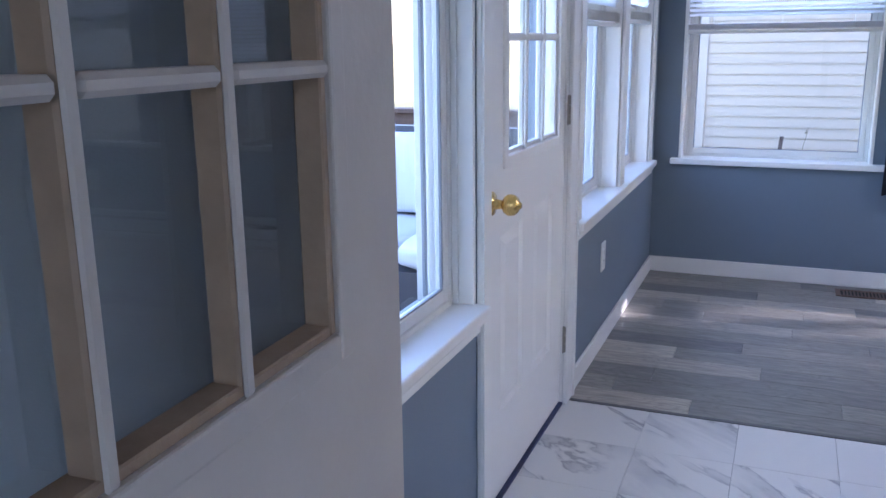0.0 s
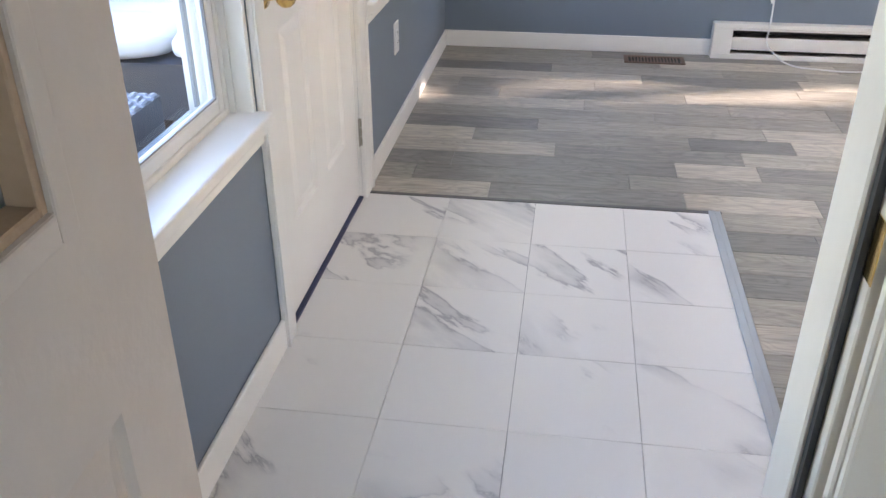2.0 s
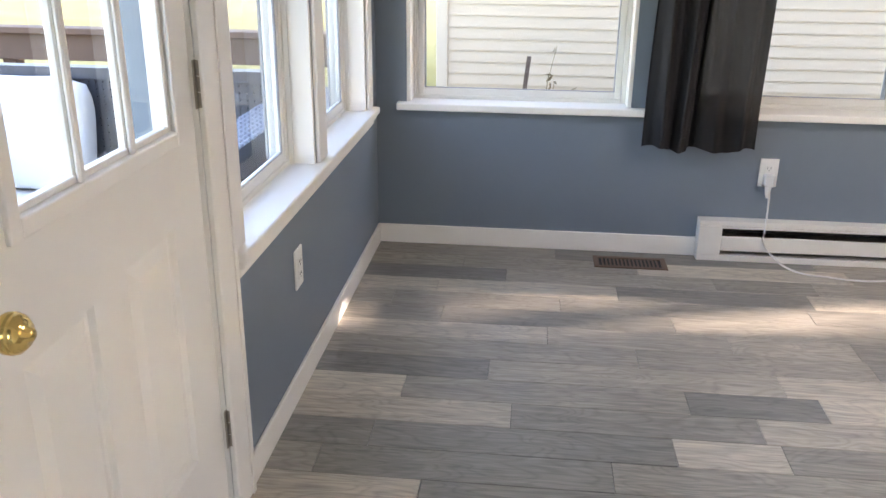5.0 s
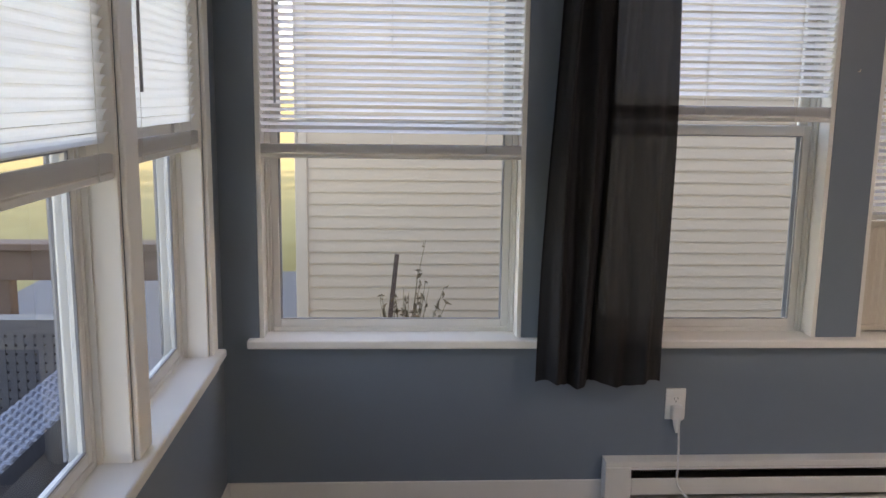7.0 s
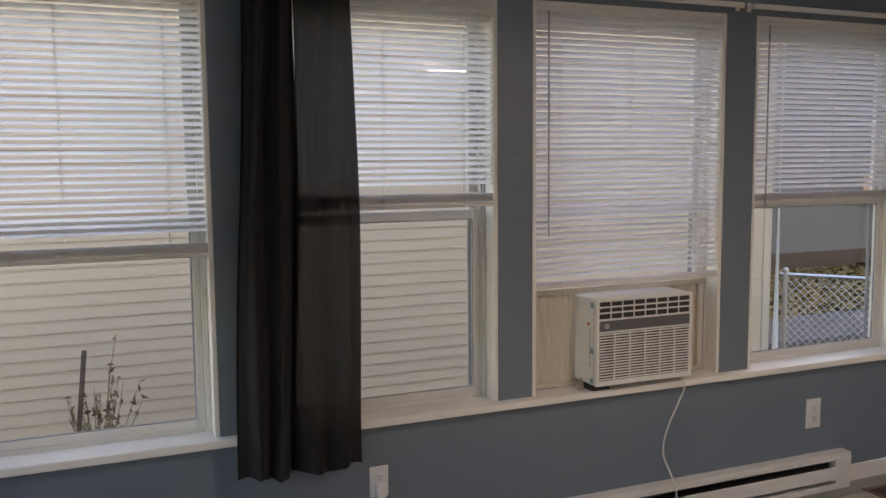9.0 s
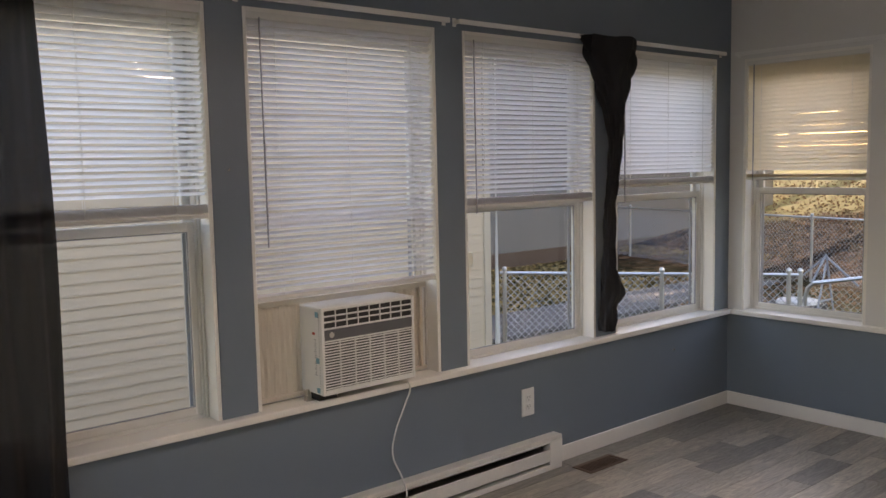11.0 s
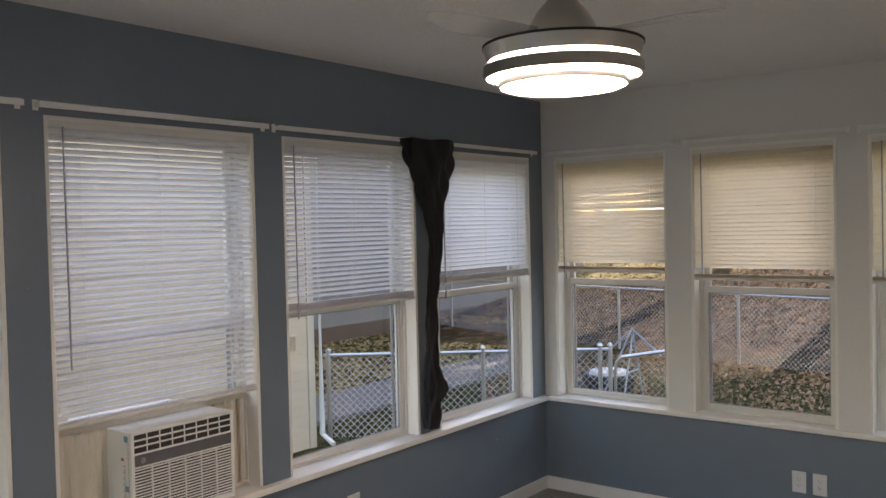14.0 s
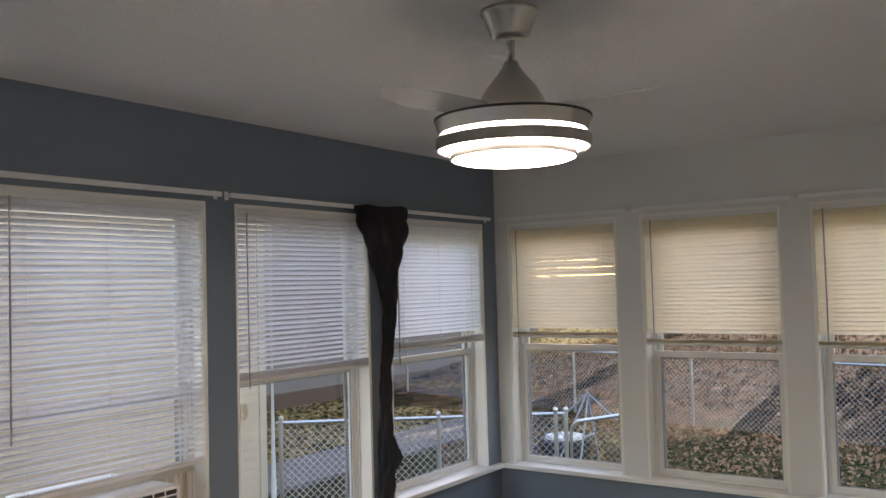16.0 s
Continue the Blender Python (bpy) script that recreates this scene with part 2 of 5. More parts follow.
def blind(m, w, bottom, tilt, mat, label, wand=0.45, head=HEAD, stack=8):
    """A venetian blind hung just inside an opening's face, its spare slats stacked on the bottom rail."""
    e = thing("venetian_blind", m, label, "window blind", "venetian blinds")
    x0, x1, yb = 0.006, w - 0.006, 0.022
    boxes("headrail", VINYL, e, (x0, x1, yb - 0.02, yb + 0.02, head - 0.045, head - 0.003), bev=0.002)
    pitch = 0.0252
    prof = [(-0.0145, 0), (-0.005, 0.0026), (0.005, 0.0026), (0.0145, 0)]

    def slat_mesh(angle):
        bm = bmesh.new()
        c, s = math.cos(radians(angle)), math.sin(radians(angle))
        rows = [[bm.verts.new((x, yb + u * c - v * s, u * s + v * c)) for u, v in prof] for x in (x0 + 0.003, x1 - 0.003)]
        for i in range(3):
            bm.faces.new((rows[0][i], rows[0][i + 1], rows[1][i + 1], rows[1][i]))
        return bm
    top = head - 0.056
    base = bottom + 0.022 + stack * 0.0021
    n = int((top - base) / pitch)
    slat = part("slat", slat_mesh(tilt), mat, e)
    flat = part("slat", slat_mesh(3), mat, e)
    slat.location.z = top
    flat.location.z = bottom + 0.021
    for i in range(1, n):
        o = slat.copy()
        scene.collection.objects.link(o)
        o.location.z = top - i * pitch
        o.rotation_euler.y = random.uniform(-0.0012, 0.0012)
    for i in range(1, stack):
        o = flat.copy()
        scene.collection.objects.link(o)
        o.location.z = bottom + 0.021 + i * 0.0021
    boxes("bottom_rail", VINYL, e, (x0, x1, yb - 0.013, yb + 0.013, bottom, bottom + 0.018), bev=0.003)
    for x in (x0 + 0.11, x1 - 0.11) if w < 0.9 else (x0 + 0.14, (x0 + x1) / 2, x1 - 0.14):
        bm = bmesh.new()
        for y in (yb - 0.0135, yb + 0.0135):
            box(bm, x - 0.0009, x + 0.0009, y - 0.0006, y + 0.0006, bottom, top + 0.01)
        box(bm, x - 0.007, x + 0.007, yb - 0.0165, yb - 0.0135, bottom + 0.002, bottom + 0.015)
        part("ladder_cord", bm, VINYL, e)
    if wand:
        bm = bmesh.new()
        tube(bm, [(x0 + 0.065, yb - 0.028, head - 0.04), (x0 + 0.068, yb - 0.03, head - 0.04 - wand)], 0.0042, 6)
        part("tilt_wand", bm, WAND, e, "clear grey plastic wand")
    return e


WAND = material("grey_plastic", (0.35, 0.35, 0.36), 0.2, vary=0.03)
BL = [(1.325, -27, 0.75), (1.475, -32, 0.75), (1.115, -34, 0.93), (1.445, -35, 0.85), (1.51, -54, 0.85)]
for i, (a, b) in enumerate(N_OPEN):
    window(NORTH(a), b - a, "white vinyl double-hung window in a lined opening")
    blind(NORTH(a), b - a, BL[i][0], BL[i][1], SLAT if i in (2, 3) else SLAT_LIT, "white venetian blind lowered halfway", wand=BL[i][2], stack=(14, 16, 3, 14, 12)[i])
for a, b in E_OPEN:
    window(EAST(b), b - a, "white vinyl double-hung window over the back yard", meet=1.475 if a > 4 else 1.445)
    blind(EAST(b), b - a, 1.525 if a > 4 else 1.488, -58, SLAT_CREAM, "cream venetian blind with closed slats glowing in the sun", wand=0.75)
for a, b in W_OPEN:
    window(WEST(a), b - a, "white vinyl double-hung window over the deck", shift=-0.012)
    blind(WEST(a), b - a, 1.352 if a < 4 else 1.372, -62, SLAT_LIT, "white venetian blind with closed slats over the deck window", wand=0.72, stack=18)
window(WEST(1.31), 0.818, "white vinyl double-hung window beside the deck door", shift=-0.04)

# sills and baseboards
def sill(name, b, label):
    bm = bmesh.new()
    box(bm, *b)
    bevel(bm, 0.006, 2)
    return structure(part(name, bm, PAINT_WHITE), label, "window sill")


sill("window_sill", (N_OPEN[0][0] - 0.04, XE - 0.02, YN - 0.045, YN + 0.097, SILL - 0.028, SILL + 0.004), "long white painted window sill")
sill("window_sill", (XW - 0.097, XW + 0.04, 3.17, 4.95, SILL - 0.025, SILL + 0.004), "white painted sill below the deck windows")
sill("window_sill", (XW - 0.097, XW + 0.04, 1.30, 2.13, SILL - 0.025, SILL + 0.004), "white painted sill beside the deck door")
sill("window_sill", (XE - 0.04, XE + 0.097, 1.3, YN - 0.046, SILL - 0.028, SILL + 0.004), "white painted sill below the yard windows")
for y0, y1 in ((3.185, 4.93), (1.32, 2.115)):
    structure(boxes("window_apron", PAINT_WHITE, None, (XW, XW + 0.026, y0, y1, SILL - 0.045, SILL - 0.0255), (XW, XW + 0.016, y0, y1, SILL - 0.068, SILL - 0.0455), bev=0.003), "moulded white apron under the sill", "trim")
for nm, b in (("baseboard", (XW + 0.012, XE - 0.012, YN - 0.012, YN, 0, 0.088)), ("baseboard", (XW, XW + 0.012, 3.16, YN, 0, 0.088)),
              ("baseboard", (XW, XW + 0.012, YS, 2.13, 0, 0.088)), ("baseboard", (XE - 0.012, XE, YS, YN, 0, 0.088))):
    structure(boxes(nm, PAINT_WHITE, None, b, bev=0.003), "white painted baseboard", "baseboard")

for y0, y1 in ((3.166, 3.242), (3.998, 4.102), (4.858, 4.932)):
    structure(boxes("window_casing", PAINT_WHITE, None, (XW, XW + 0.014, y0, y1, SILL + 0.0045, HEAD), bev=0.003), "white painted board between the deck windows", "trim")
structure(boxes("window_casing", PAINT_WHITE, None, (XW, XW + 0.014, 3.166, 4.932, HEAD + 0.0005, HEAD + 0.075), bev=0.003), "white painted head board above the deck windows", "trim")

# curtain rods above the openings
def curtain_rod(m, w):
    e = thing("curtain_rod", m, "flat white metal curtain rod on end brackets", "curtain rod", "curtain rods")
    boxes("rod", PLASTIC, e, (0, w, -0.045, -0.036, -0.012, 0.012), bev=0.003)
    for x in (0.006, w - 0.006):
        boxes("bracket", PLASTIC, e, (x - 0.005, x + 0.005, -0.036, 0, -0.009, 0.009))
        boxes("bracket", PLASTIC, e, (x - 0.011, x + 0.011, -0.0025, 0, -0.02, 0.02))


for a, b in ((-0.64, 0.46), (0.50, 1.60), (1.655, 2.745), (2.80, 3.93), (3.97, 5.11)):
    curtain_rod(Matrix.Translation((a, YN, 2.343)), b - a)
for y0, y1 in ((5.03, 4.085), (4.045, 3.09), (3.045, 2.1)):
    curtain_rod(Matrix.Translation((XE, y0, 2.343)) @ Matrix.Rotation(-math.pi / 2, 4, "Z"), y0 - y1)

# ---- door to the deck ----
def recessed_panel(bm, y0, y1, z0, z1, x, depth=0.010, rim=0.03):
    """A raised-field panel drawn on the door's face: a groove with a proud field. The face looks to +x."""
    def ring(a, xa):
        return [bm.verts.new((xa, yy, zz)) for yy, zz in ((y0 + a, z0 + a), (y1 - a, z0 + a), (y1 - a, z1 - a), (y0 + a, z1 - a))]
    rs = [ring(0, x), ring(0.008, x - depth), ring(0.016, x - depth), ring(rim + 0.012, x - 0.0005)]
    for a, b in zip(rs, rs[1:]):
        for k in range(4):
            bm.faces.new((a[k], a[(k + 1) % 4], b[(k + 1) % 4], b[k]))
    bm.faces.new(rs[-1])


def door_leaf(parent, w, h, t, lite, cols, rows, panels, mat, bars, pane_mat, bar_w=0.022, deep=0.02, cap=-0.002, proud=0.009):
    """A leaf in the plane x=0, its face to +x, from y=0 to w. lite: y0, y1, z0, z1; panels: y0, y1, z0, z1 each."""
    y0, y1, z0, z1 = lite
    bm = bmesh.new()
    ys = sorted({0, w, y0, y1, *[p[0] for p in panels], *[p[1] for p in panels]})
    zs = sorted({0, h, z0, z1, *[p[2] for p in panels], *[p[3] for p in panels]})
    holes = [lite]
    for i in range(len(ys) - 1):
        for j in range(len(zs) - 1):
            cy, cz = (ys[i] + ys[i + 1]) / 2, (zs[j] + zs[j + 1]) / 2
            if y0 < cy < y1 and z0 < cz < z1:
                continue
            inpanel = any(p[0] < cy < p[1] and p[2] < cz < p[3] for p in panels)
            for x, flip in ((0, False), (-t, True)):
                if x == 0 and inpanel:
                    continue
                vs = [bm.verts.new((x, *q)) for q in ((ys[i], zs[j]), (ys[i + 1], zs[j]), (ys[i + 1], zs[j + 1]), (ys[i], zs[j + 1]))]
                bm.faces.new(vs[::-1] if flip else vs)
    for a, b, c, d in ((0, w, 0, 0), (0, w, h, h), (0, 0, 0, h), (w, w, 0, h), (y0, y1, z0, z0), (y0, y1, z1, z1), (y0, y0, z0, z1), (y1, y1, z0, z1)):
        q = [(0, a, c), (-t, a, c), (-t, b, d), (0, b, d)] 
        bm.faces.new([bm.verts.new(v) for v in q])
    bmesh.ops.remove_doubles(bm, verts=bm.verts, dist=1e-5)
    for p in panels:
        recessed_panel(bm, *p, 0)
    leaf = part("leaf", bm, mat, parent)
    # raised moulding round the glass
    bm = bmesh.new()
    f = 0.032
    for q in ((y0 - f, y0, z0 - f, z1 + f), (y1, y1 + f, z0 - f, z1 + f), (y0, y1, z0 - f, z0), (y0, y1, z1, z1 + f)):
        box(bm, -0.006, proud, *q)
    bevel(bm, 0.004, 2)
    part("lite_moulding", bm, mat, parent)
    lean = boxes("glass_rim", bars, parent, *[(-deep - 0.002, -0.004, a, b, c, d) for a, b, c, d in ((y0, y0 + 0.012, z0, z1), (y1 - 0.012, y1, z0, z1), (y0 + 0.012, y1 - 0.012, z0, z0 + 0.012), (y0 + 0.012, y1 - 0.012, z1 - 0.012, z1))], bev=0.002)
    yy = [y0 + (y1 - y0) * k / cols for k in range(cols + 1)]
    zz = [z0 + (z1 - z0) * k / rows for k in range(rows + 1)]
    for k in range(1, cols):
        boxes("glazing_bar", bars, parent, (-deep, -0.004, yy[k] - bar_w / 2, yy[k] + bar_w / 2, z0, z1), bev=0.003)
        boxes("bar_cap", mat, parent, (-0.0038, proud * 0.55, yy[k] - bar_w / 2 - cap, yy[k] + bar_w / 2 + cap, z0, z1), bev=0.003)
    for k in range(1, rows):
        for c in range(cols):
            boxes("glazing_bar", mat, parent, (-deep, proud * 0.5, yy[c] + (bar_w / 2 if c else 0), yy[c + 1] - (bar_w / 2 if c < cols - 1 else 0), zz[k] - bar_w / 2, zz[k] + bar_w / 2), bev=0.005)
    bm = bmesh.new()
    bm.faces.new([bm.verts.new(v) for v in ((-deep, y0, z0), (-deep, y1, z0), (-deep, y1, z1), (-deep, y0, z1))])
    part("pane", bm, pane_mat, parent).visible_shadow = False
    return leaf


def knob(parent, y, z, x):
    bm = bmesh.new()
    m = Matrix.Translation((x, y, z)) @ Matrix.Rotation(math.pi / 2, 4, "Y")
    lathe(bm, [(0.001, 0), (0.033, 0.0), (0.033, 0.004), (0.028, 0.009), (0.014, 0.012), (0.0115, 0.03), (0.013, 0.034), (0.022, 0.038), (0.028, 0.048), (0.0285, 0.058), (0.0275, 0.0585), (0.0275, 0.060), (0.0265, 0.066), (0.018, 0.075), (0.010, 0.077), (0.008, 0.083), (0.001, 0.084)], 28, m)
    part("door_knob", bm, BRASS, parent, "polished brass door knob", smooth=True)


def hinge(parent, y, z, x, mat, h=0.1):
    e = []
    bm = bmesh.new()
    box(bm, x - 0.001, x + 0.002, y - 0.016, y + 0.014, z - h / 2, z + h / 2)
    for k in range(3):
        tube(bm, [(x + 0.006, y, z - h / 2 + k * h / 3 + 0.001), (x + 0.006, y, z - h / 2 + (k + 1) * h / 3 - 0.001)], 0.0065, 10)
    part("hinge", bm, mat, parent, "tarnished steel butt hinge")


deck_door = thing("deck_door", Matrix.Translation((XW - 0.012, 2.205, 0.012)), "white six-lite door with brass knob, closed, onto the deck", "door")
deck_door["kind"] = "structure"
door_leaf(deck_door, 0.85, 2.025, 0.042, (0.20, 0.745, 0.985, 1.93), 3, 3,
          [(0.155, 0.365, 0.25, 0.78), (0.485, 0.70, 0.25, 0.80)], DOOR_PAINT, DOOR_PAINT, GLASS)
knob(deck_door, 0.07, 0.875, 0.0)
HINGE = material("tarnished_steel", (0.35, 0.32, 0.27), 0.4, 1.0, vary=0.2, scale=60)
for z in (0.24, 1.06, 1.82):
    hinge(deck_door, 0.857, z, 0.0115, HINGE)
boxes("latch_plate", HINGE, deck_door, (0.0005, 0.0015, 0.004, 0.012, 0.84, 0.93))
# casing of the deck door, flat with a raised edge
for y0, y1 in ((2.129, 2.203), (3.0565, 3.165)):
    structure(boxes("door_casing", PAINT_WHITE, None, (XW, XW + 0.016, y0, y1, 0, 2.06), bev=0.003), "white painted door casing", "trim")
    structure(boxes("door_casing", PAINT_WHITE, None, (XW + 0.016, XW + 0.021, y0 if y0 < 2.5 else y1 - 0.02, y0 + 0.018 if y0 < 2.5 else y1, 0, 2.06), bev=0.002), "raised edge of the door casing", "trim")
for y0, y1 in ((2.2003, 2.2043), (3.0557, 3.0597)):
    structure(boxes("door_jamb", PAINT_WHITE, None, (XW - 0.10, XW - 0.0005, y0, y1, 0, 2.045)), "white painted door jamb", "trim")
structure(boxes("door_casing", PAINT_WHITE, None, (XW, XW + 0.016, 2.135, 3.165, 2.061, 2.13), bev=0.003), "white painted head casing", "trim")
structure(boxes("threshold", material("blue_rubber_sweep", (0.02, 0.03, 0.09), 0.5), None, (XW - 0.05, XW + 0.001, 2.2, 3.06, 0, 0.009)), "dark blue rubber threshold strip under the door", "threshold")

# ---- doorway from the house with its open door ----
DJ = material("doorway_paint", (0.74, 0.67, 0.56), 0.42, vary=0.08, scale=5, bump=0.12, bump_scale=40)
house_door = thing("house_door", Matrix.Translation((-0.46, 1.115, 0.012)) @ Matrix.Rotation(radians(180 + 2), 4, "Z") @ Matrix.Scale(-1, 4, (1, 0, 0)), "aged white door with lites and wooden glazing bars, standing open", "door")
WOOD_BAR = material("bare_wood", (0.36, 0.25, 0.16), 0.55, vary=0.2, scale=30, bump=0.2, bump_scale=90)
DGLASS = glass("door_glass", (0.40, 0.44, 0.46))
door_leaf(house_door, 0.91, 2.03, 0.04, (0.166, 0.695, 0.985, 1.825), 3, 3,
          [(0.135, 0.40, 0.25, 0.74), (0.51, 0.775, 0.25, 0.74)], OLD_PAINT, WOOD_BAR, DGLASS, 0.017, 0.034, -0.001, 0.003)
for x0, x1 in ((-0.585, -0.55), (0.29, 0.325)):
    structure(boxes("door_jamb", DJ, None, (x0, x1, 1.13, 1.265, 0, 2.07), bev=0.002), "white painted door jamb", "trim")
structure(boxes("door_stop", DJ, None, (0.275, 0.29, 1.165, 1.255, 0, 2.05), bev=0.003), "white painted door stop", "trim")
structure(boxes("weatherstrip", DARK, None, (0.281, 0.289, 1.152, 1.164, 0, 2.05)), "dark foam weatherstrip in the door jamb", "trim")
structure(boxes("door_casing", DJ, None, (0.296, 0.37, 1.10, 1.118, 0, 2.12), (0.30, 0.362, 1.085, 1.10, 0, 2.12), bev=0.003), "white moulded door casing", "trim")
boxes("strike_plate", BRASS, None, (0.2885, 0.2895, 1.125, 1.15, 0.88, 0.95))
tagged(bpy.data.objects["strike_plate"], "worn brass strike plate on the door jamb", "strike plate")

# ---- curtains ----
def cloth(name, parent, mat, cols, rows, f):
    bm = bmesh.new()
    g = [[bm.verts.new(f(i / cols, j / rows)) for i in range(cols + 1)] for j in range(rows + 1)]
    for j in range(rows):
        for i in range(cols):
            bm.faces.new((g[j][i], g[j][i + 1], g[j + 1][i + 1], g[j + 1][i]))
    return part(name, bm, mat, parent, smooth=True)


curtain = thing("curtain", Matrix.Translation((0, YN, 0)), "long dark grey curtain panel hanging in folds over the wall pier", "curtain")


def drape(x0t, x1t, x0b, x1b, depth, n, ph):
    def f(u, v):
        z = 2.36 - v * (2.36 - 0.505)
        x = (x0t + (x0b - x0t) * v) + u * ((x1t + (x1b - x1t) * v) - (x0t + (x0b - x0t) * v))
        w = math.sin(u * n * math.pi + ph + 0.5 * math.sin(3 * v)) + 0.3 * math.sin(u * n * 2.3 * math.pi + 2 * v)
        y = -0.092 + depth * w * (0.75 + 0.25 * v) + 0.006 * noise.noise((u * 9, v * 5, ph))
        hem = 0.012 * math.sin(u * 7 + ph) * v
        return (x + 0.008 * math.sin(v * 6 + u * 5), y, z + hem)
    return f


cloth("opaque_panel", curtain, CURTAIN, 60, 40, drape(0.50, 0.69, 0.44, 0.66, 0.028, 4.6, 0.3))
cloth("sheer_panel", curtain, SHEER, 50, 40, drape(0.68, 0.895, 0.655, 0.915, 0.018, 4.2, 1.9))
tied = thing("tied_curtain", Matrix.Translation((0, YN, 0)), "black curtain twisted into a knotted rope over the wall pier", "curtain")


def rope(u, v):
    z = 2.352 - v * (2.352 - 0.70)
    pts = [(0, 3.915, 0.215), (0.06, 3.915, 0.195), (0.17, 3.93, 0.12), (0.27, 3.95, 0.055), (0.36, 3.955, 0.042), (0.42, 3.95, 0.038), (0.5, 3.93, 0.036), (0.56, 3.905, 0.03), (0.62, 3.91, 0.038), (0.7, 3.90, 0.034), (0.78, 3.90, 0.042), (0.855, 3.93, 0.072), (0.875, 3.93, 0.08), (0.91, 3.895, 0.05), (0.96, 3.89, 0.055), (1.0, 3.885, 0.045)]
    for (a, xa, ra), (b, xb, rb) in zip(pts, pts[1:]):
        if v <= b + 1e-6:
            k = (v - a) / (b - a)
            cx, r = xa + (xb - xa) * k, ra + (rb - ra) * k
            break
    ang = u * 2 * math.pi
    fold = 1 + 0.16 * math.sin(5 * ang + v * 34) + 0.08 * math.sin(9 * ang - v * 20)
    dy = min(r * 0.8, 0.04 + r * 0.1)
    return (cx + r * fold * math.cos(ang), -0.055 + dy * fold * math.sin(ang), z + 0.006 * math.sin(4 * ang) * (v < 0.02))


cloth("twisted_cloth", tied, CURTAIN, 64, 110, rope)

# ---- air conditioner in the third window ----
ac = thing("air_conditioner", Matrix.Translation((1.955, YN, SILL)), "white window air conditioner with louvred grille and grey band", "air conditioner")
ACW, ACZ0, ACZ1, ACY = 0.50, 0.035, 0.415, -0.085
bm = bmesh.new()
box(bm, 0, ACW, ACY + 0.02, 0.40, ACZ0, ACZ1)
bevel(bm, 0.006, 2)
part("case", bm, PLASTIC, ac)
boxes("grille_backing", DARK, ac, (0.012, ACW - 0.012, ACY + 0.006, ACY + 0.02, ACZ0 + 0.02, ACZ1 - 0.012))
boxes("front_frame", PLASTIC, ac, *frame_bars(0.0, ACW, ACZ0, ACZ1, 0.014, ACY, ACY + 0.0195, 0.022, 0.014), (0.014, ACW - 0.014, ACY, ACY + 0.0195, ACZ1 - 0.096, ACZ1 - 0.088), (0.014, ACW - 0.014, ACY, ACY + 0.0195, ACZ1 - 0.150, ACZ1 - 0.142), bev=0.002)
BAND = material("grey_plastic_band", (0.12, 0.12, 0.13), 0.35)
boxes("control_band", BAND, ac, (0.014, ACW - 0.014, ACY + 0.001, ACY + 0.012, ACZ1 - 0.142, ACZ1 - 0.096))
bm = bmesh.new()
lathe(bm, [(0.001, 0), (0.012, 0), (0.012, 0.003), (0.001, 0.003)], 20, Matrix.Translation((0.05, ACY + 0.001, ACZ1 - 0.119)) @ Matrix.Rotation(math.pi / 2, 4, "X"))
part("badge", bm, STEEL, ac)
for k in range(18):
    z = ACZ0 + 0.026 + k * 0.0122
    if z > ACZ1 - 0.155:
        break
    boxes("louvre", PLASTIC, ac, (0.014, ACW - 0.014, ACY + 0.001, ACY + 0.008, z, z + 0.0052))
for k in range(1, 6):
    boxes("grille_rib", PLASTIC, ac, (0.014 + k * (ACW - 0.028) / 6 - 0.002, 0.014 + k * (ACW - 0.028) / 6 + 0.002, ACY, ACY + 0.009, ACZ0 + 0.022, ACZ1 - 0.150))
for k in range(2):
    z = ACZ1 - 0.064 + k * 0.025
    boxes("vent_vane", PLASTIC, ac, (0.014, ACW - 0.014, ACY + 0.004, ACY + 0.012, z - 0.002, z + 0.005))
for k in range(1, 8):
    x = 0.014 + k * (ACW - 0.028) / 8
    boxes("vent_divider", PLASTIC, ac, (x - 0.002, x + 0.002, ACY + 0.002, ACY + 0.013, ACZ1 - 0.088, ACZ1 - 0.014))
BLUE_TAPE = material("blue_tape", (0.18, 0.38, 0.46), 0.6)
RED_INK = material("red_label", (0.45, 0.06, 0.04), 0.6)
GREY_INK = material("grey_label_print", (0.35, 0.35, 0.36), 0.6)
for z, s_ in ((0.385, 0.012), (0.185, 0.012), (0.055, 0.011)):
    boxes("tape", BLUE_TAPE, ac, (-0.0015, 0.0, ACY + 0.026, ACY + 0.05, z - s_, z + s_))
boxes("warning_label", RED_INK, ac, (-0.0012, 0.0, ACY + 0.055, ACY + 0.075, 0.295, 0.306))
boxes("warning_print", GREY_INK, ac, *[(-0.0012, 0.0, ACY + 0.045 + 0.003 * (k % 2), ACY + 0.062 - 0.004 * (k % 3), 0.12 + k * 0.0085, 0.1235 + k * 0.0085) for k in range(19)])
boxes("side_vent", GREY_INK, ac, *[(-0.001, 0.0, ACY + 0.021, ACY + 0.024, 0.06 + k * 0.012, 0.066 + k * 0.012) for k in range(28)])
PLEAT = material("accordion_vinyl", (0.66, 0.60, 0.50), 0.4, vary=0.05)
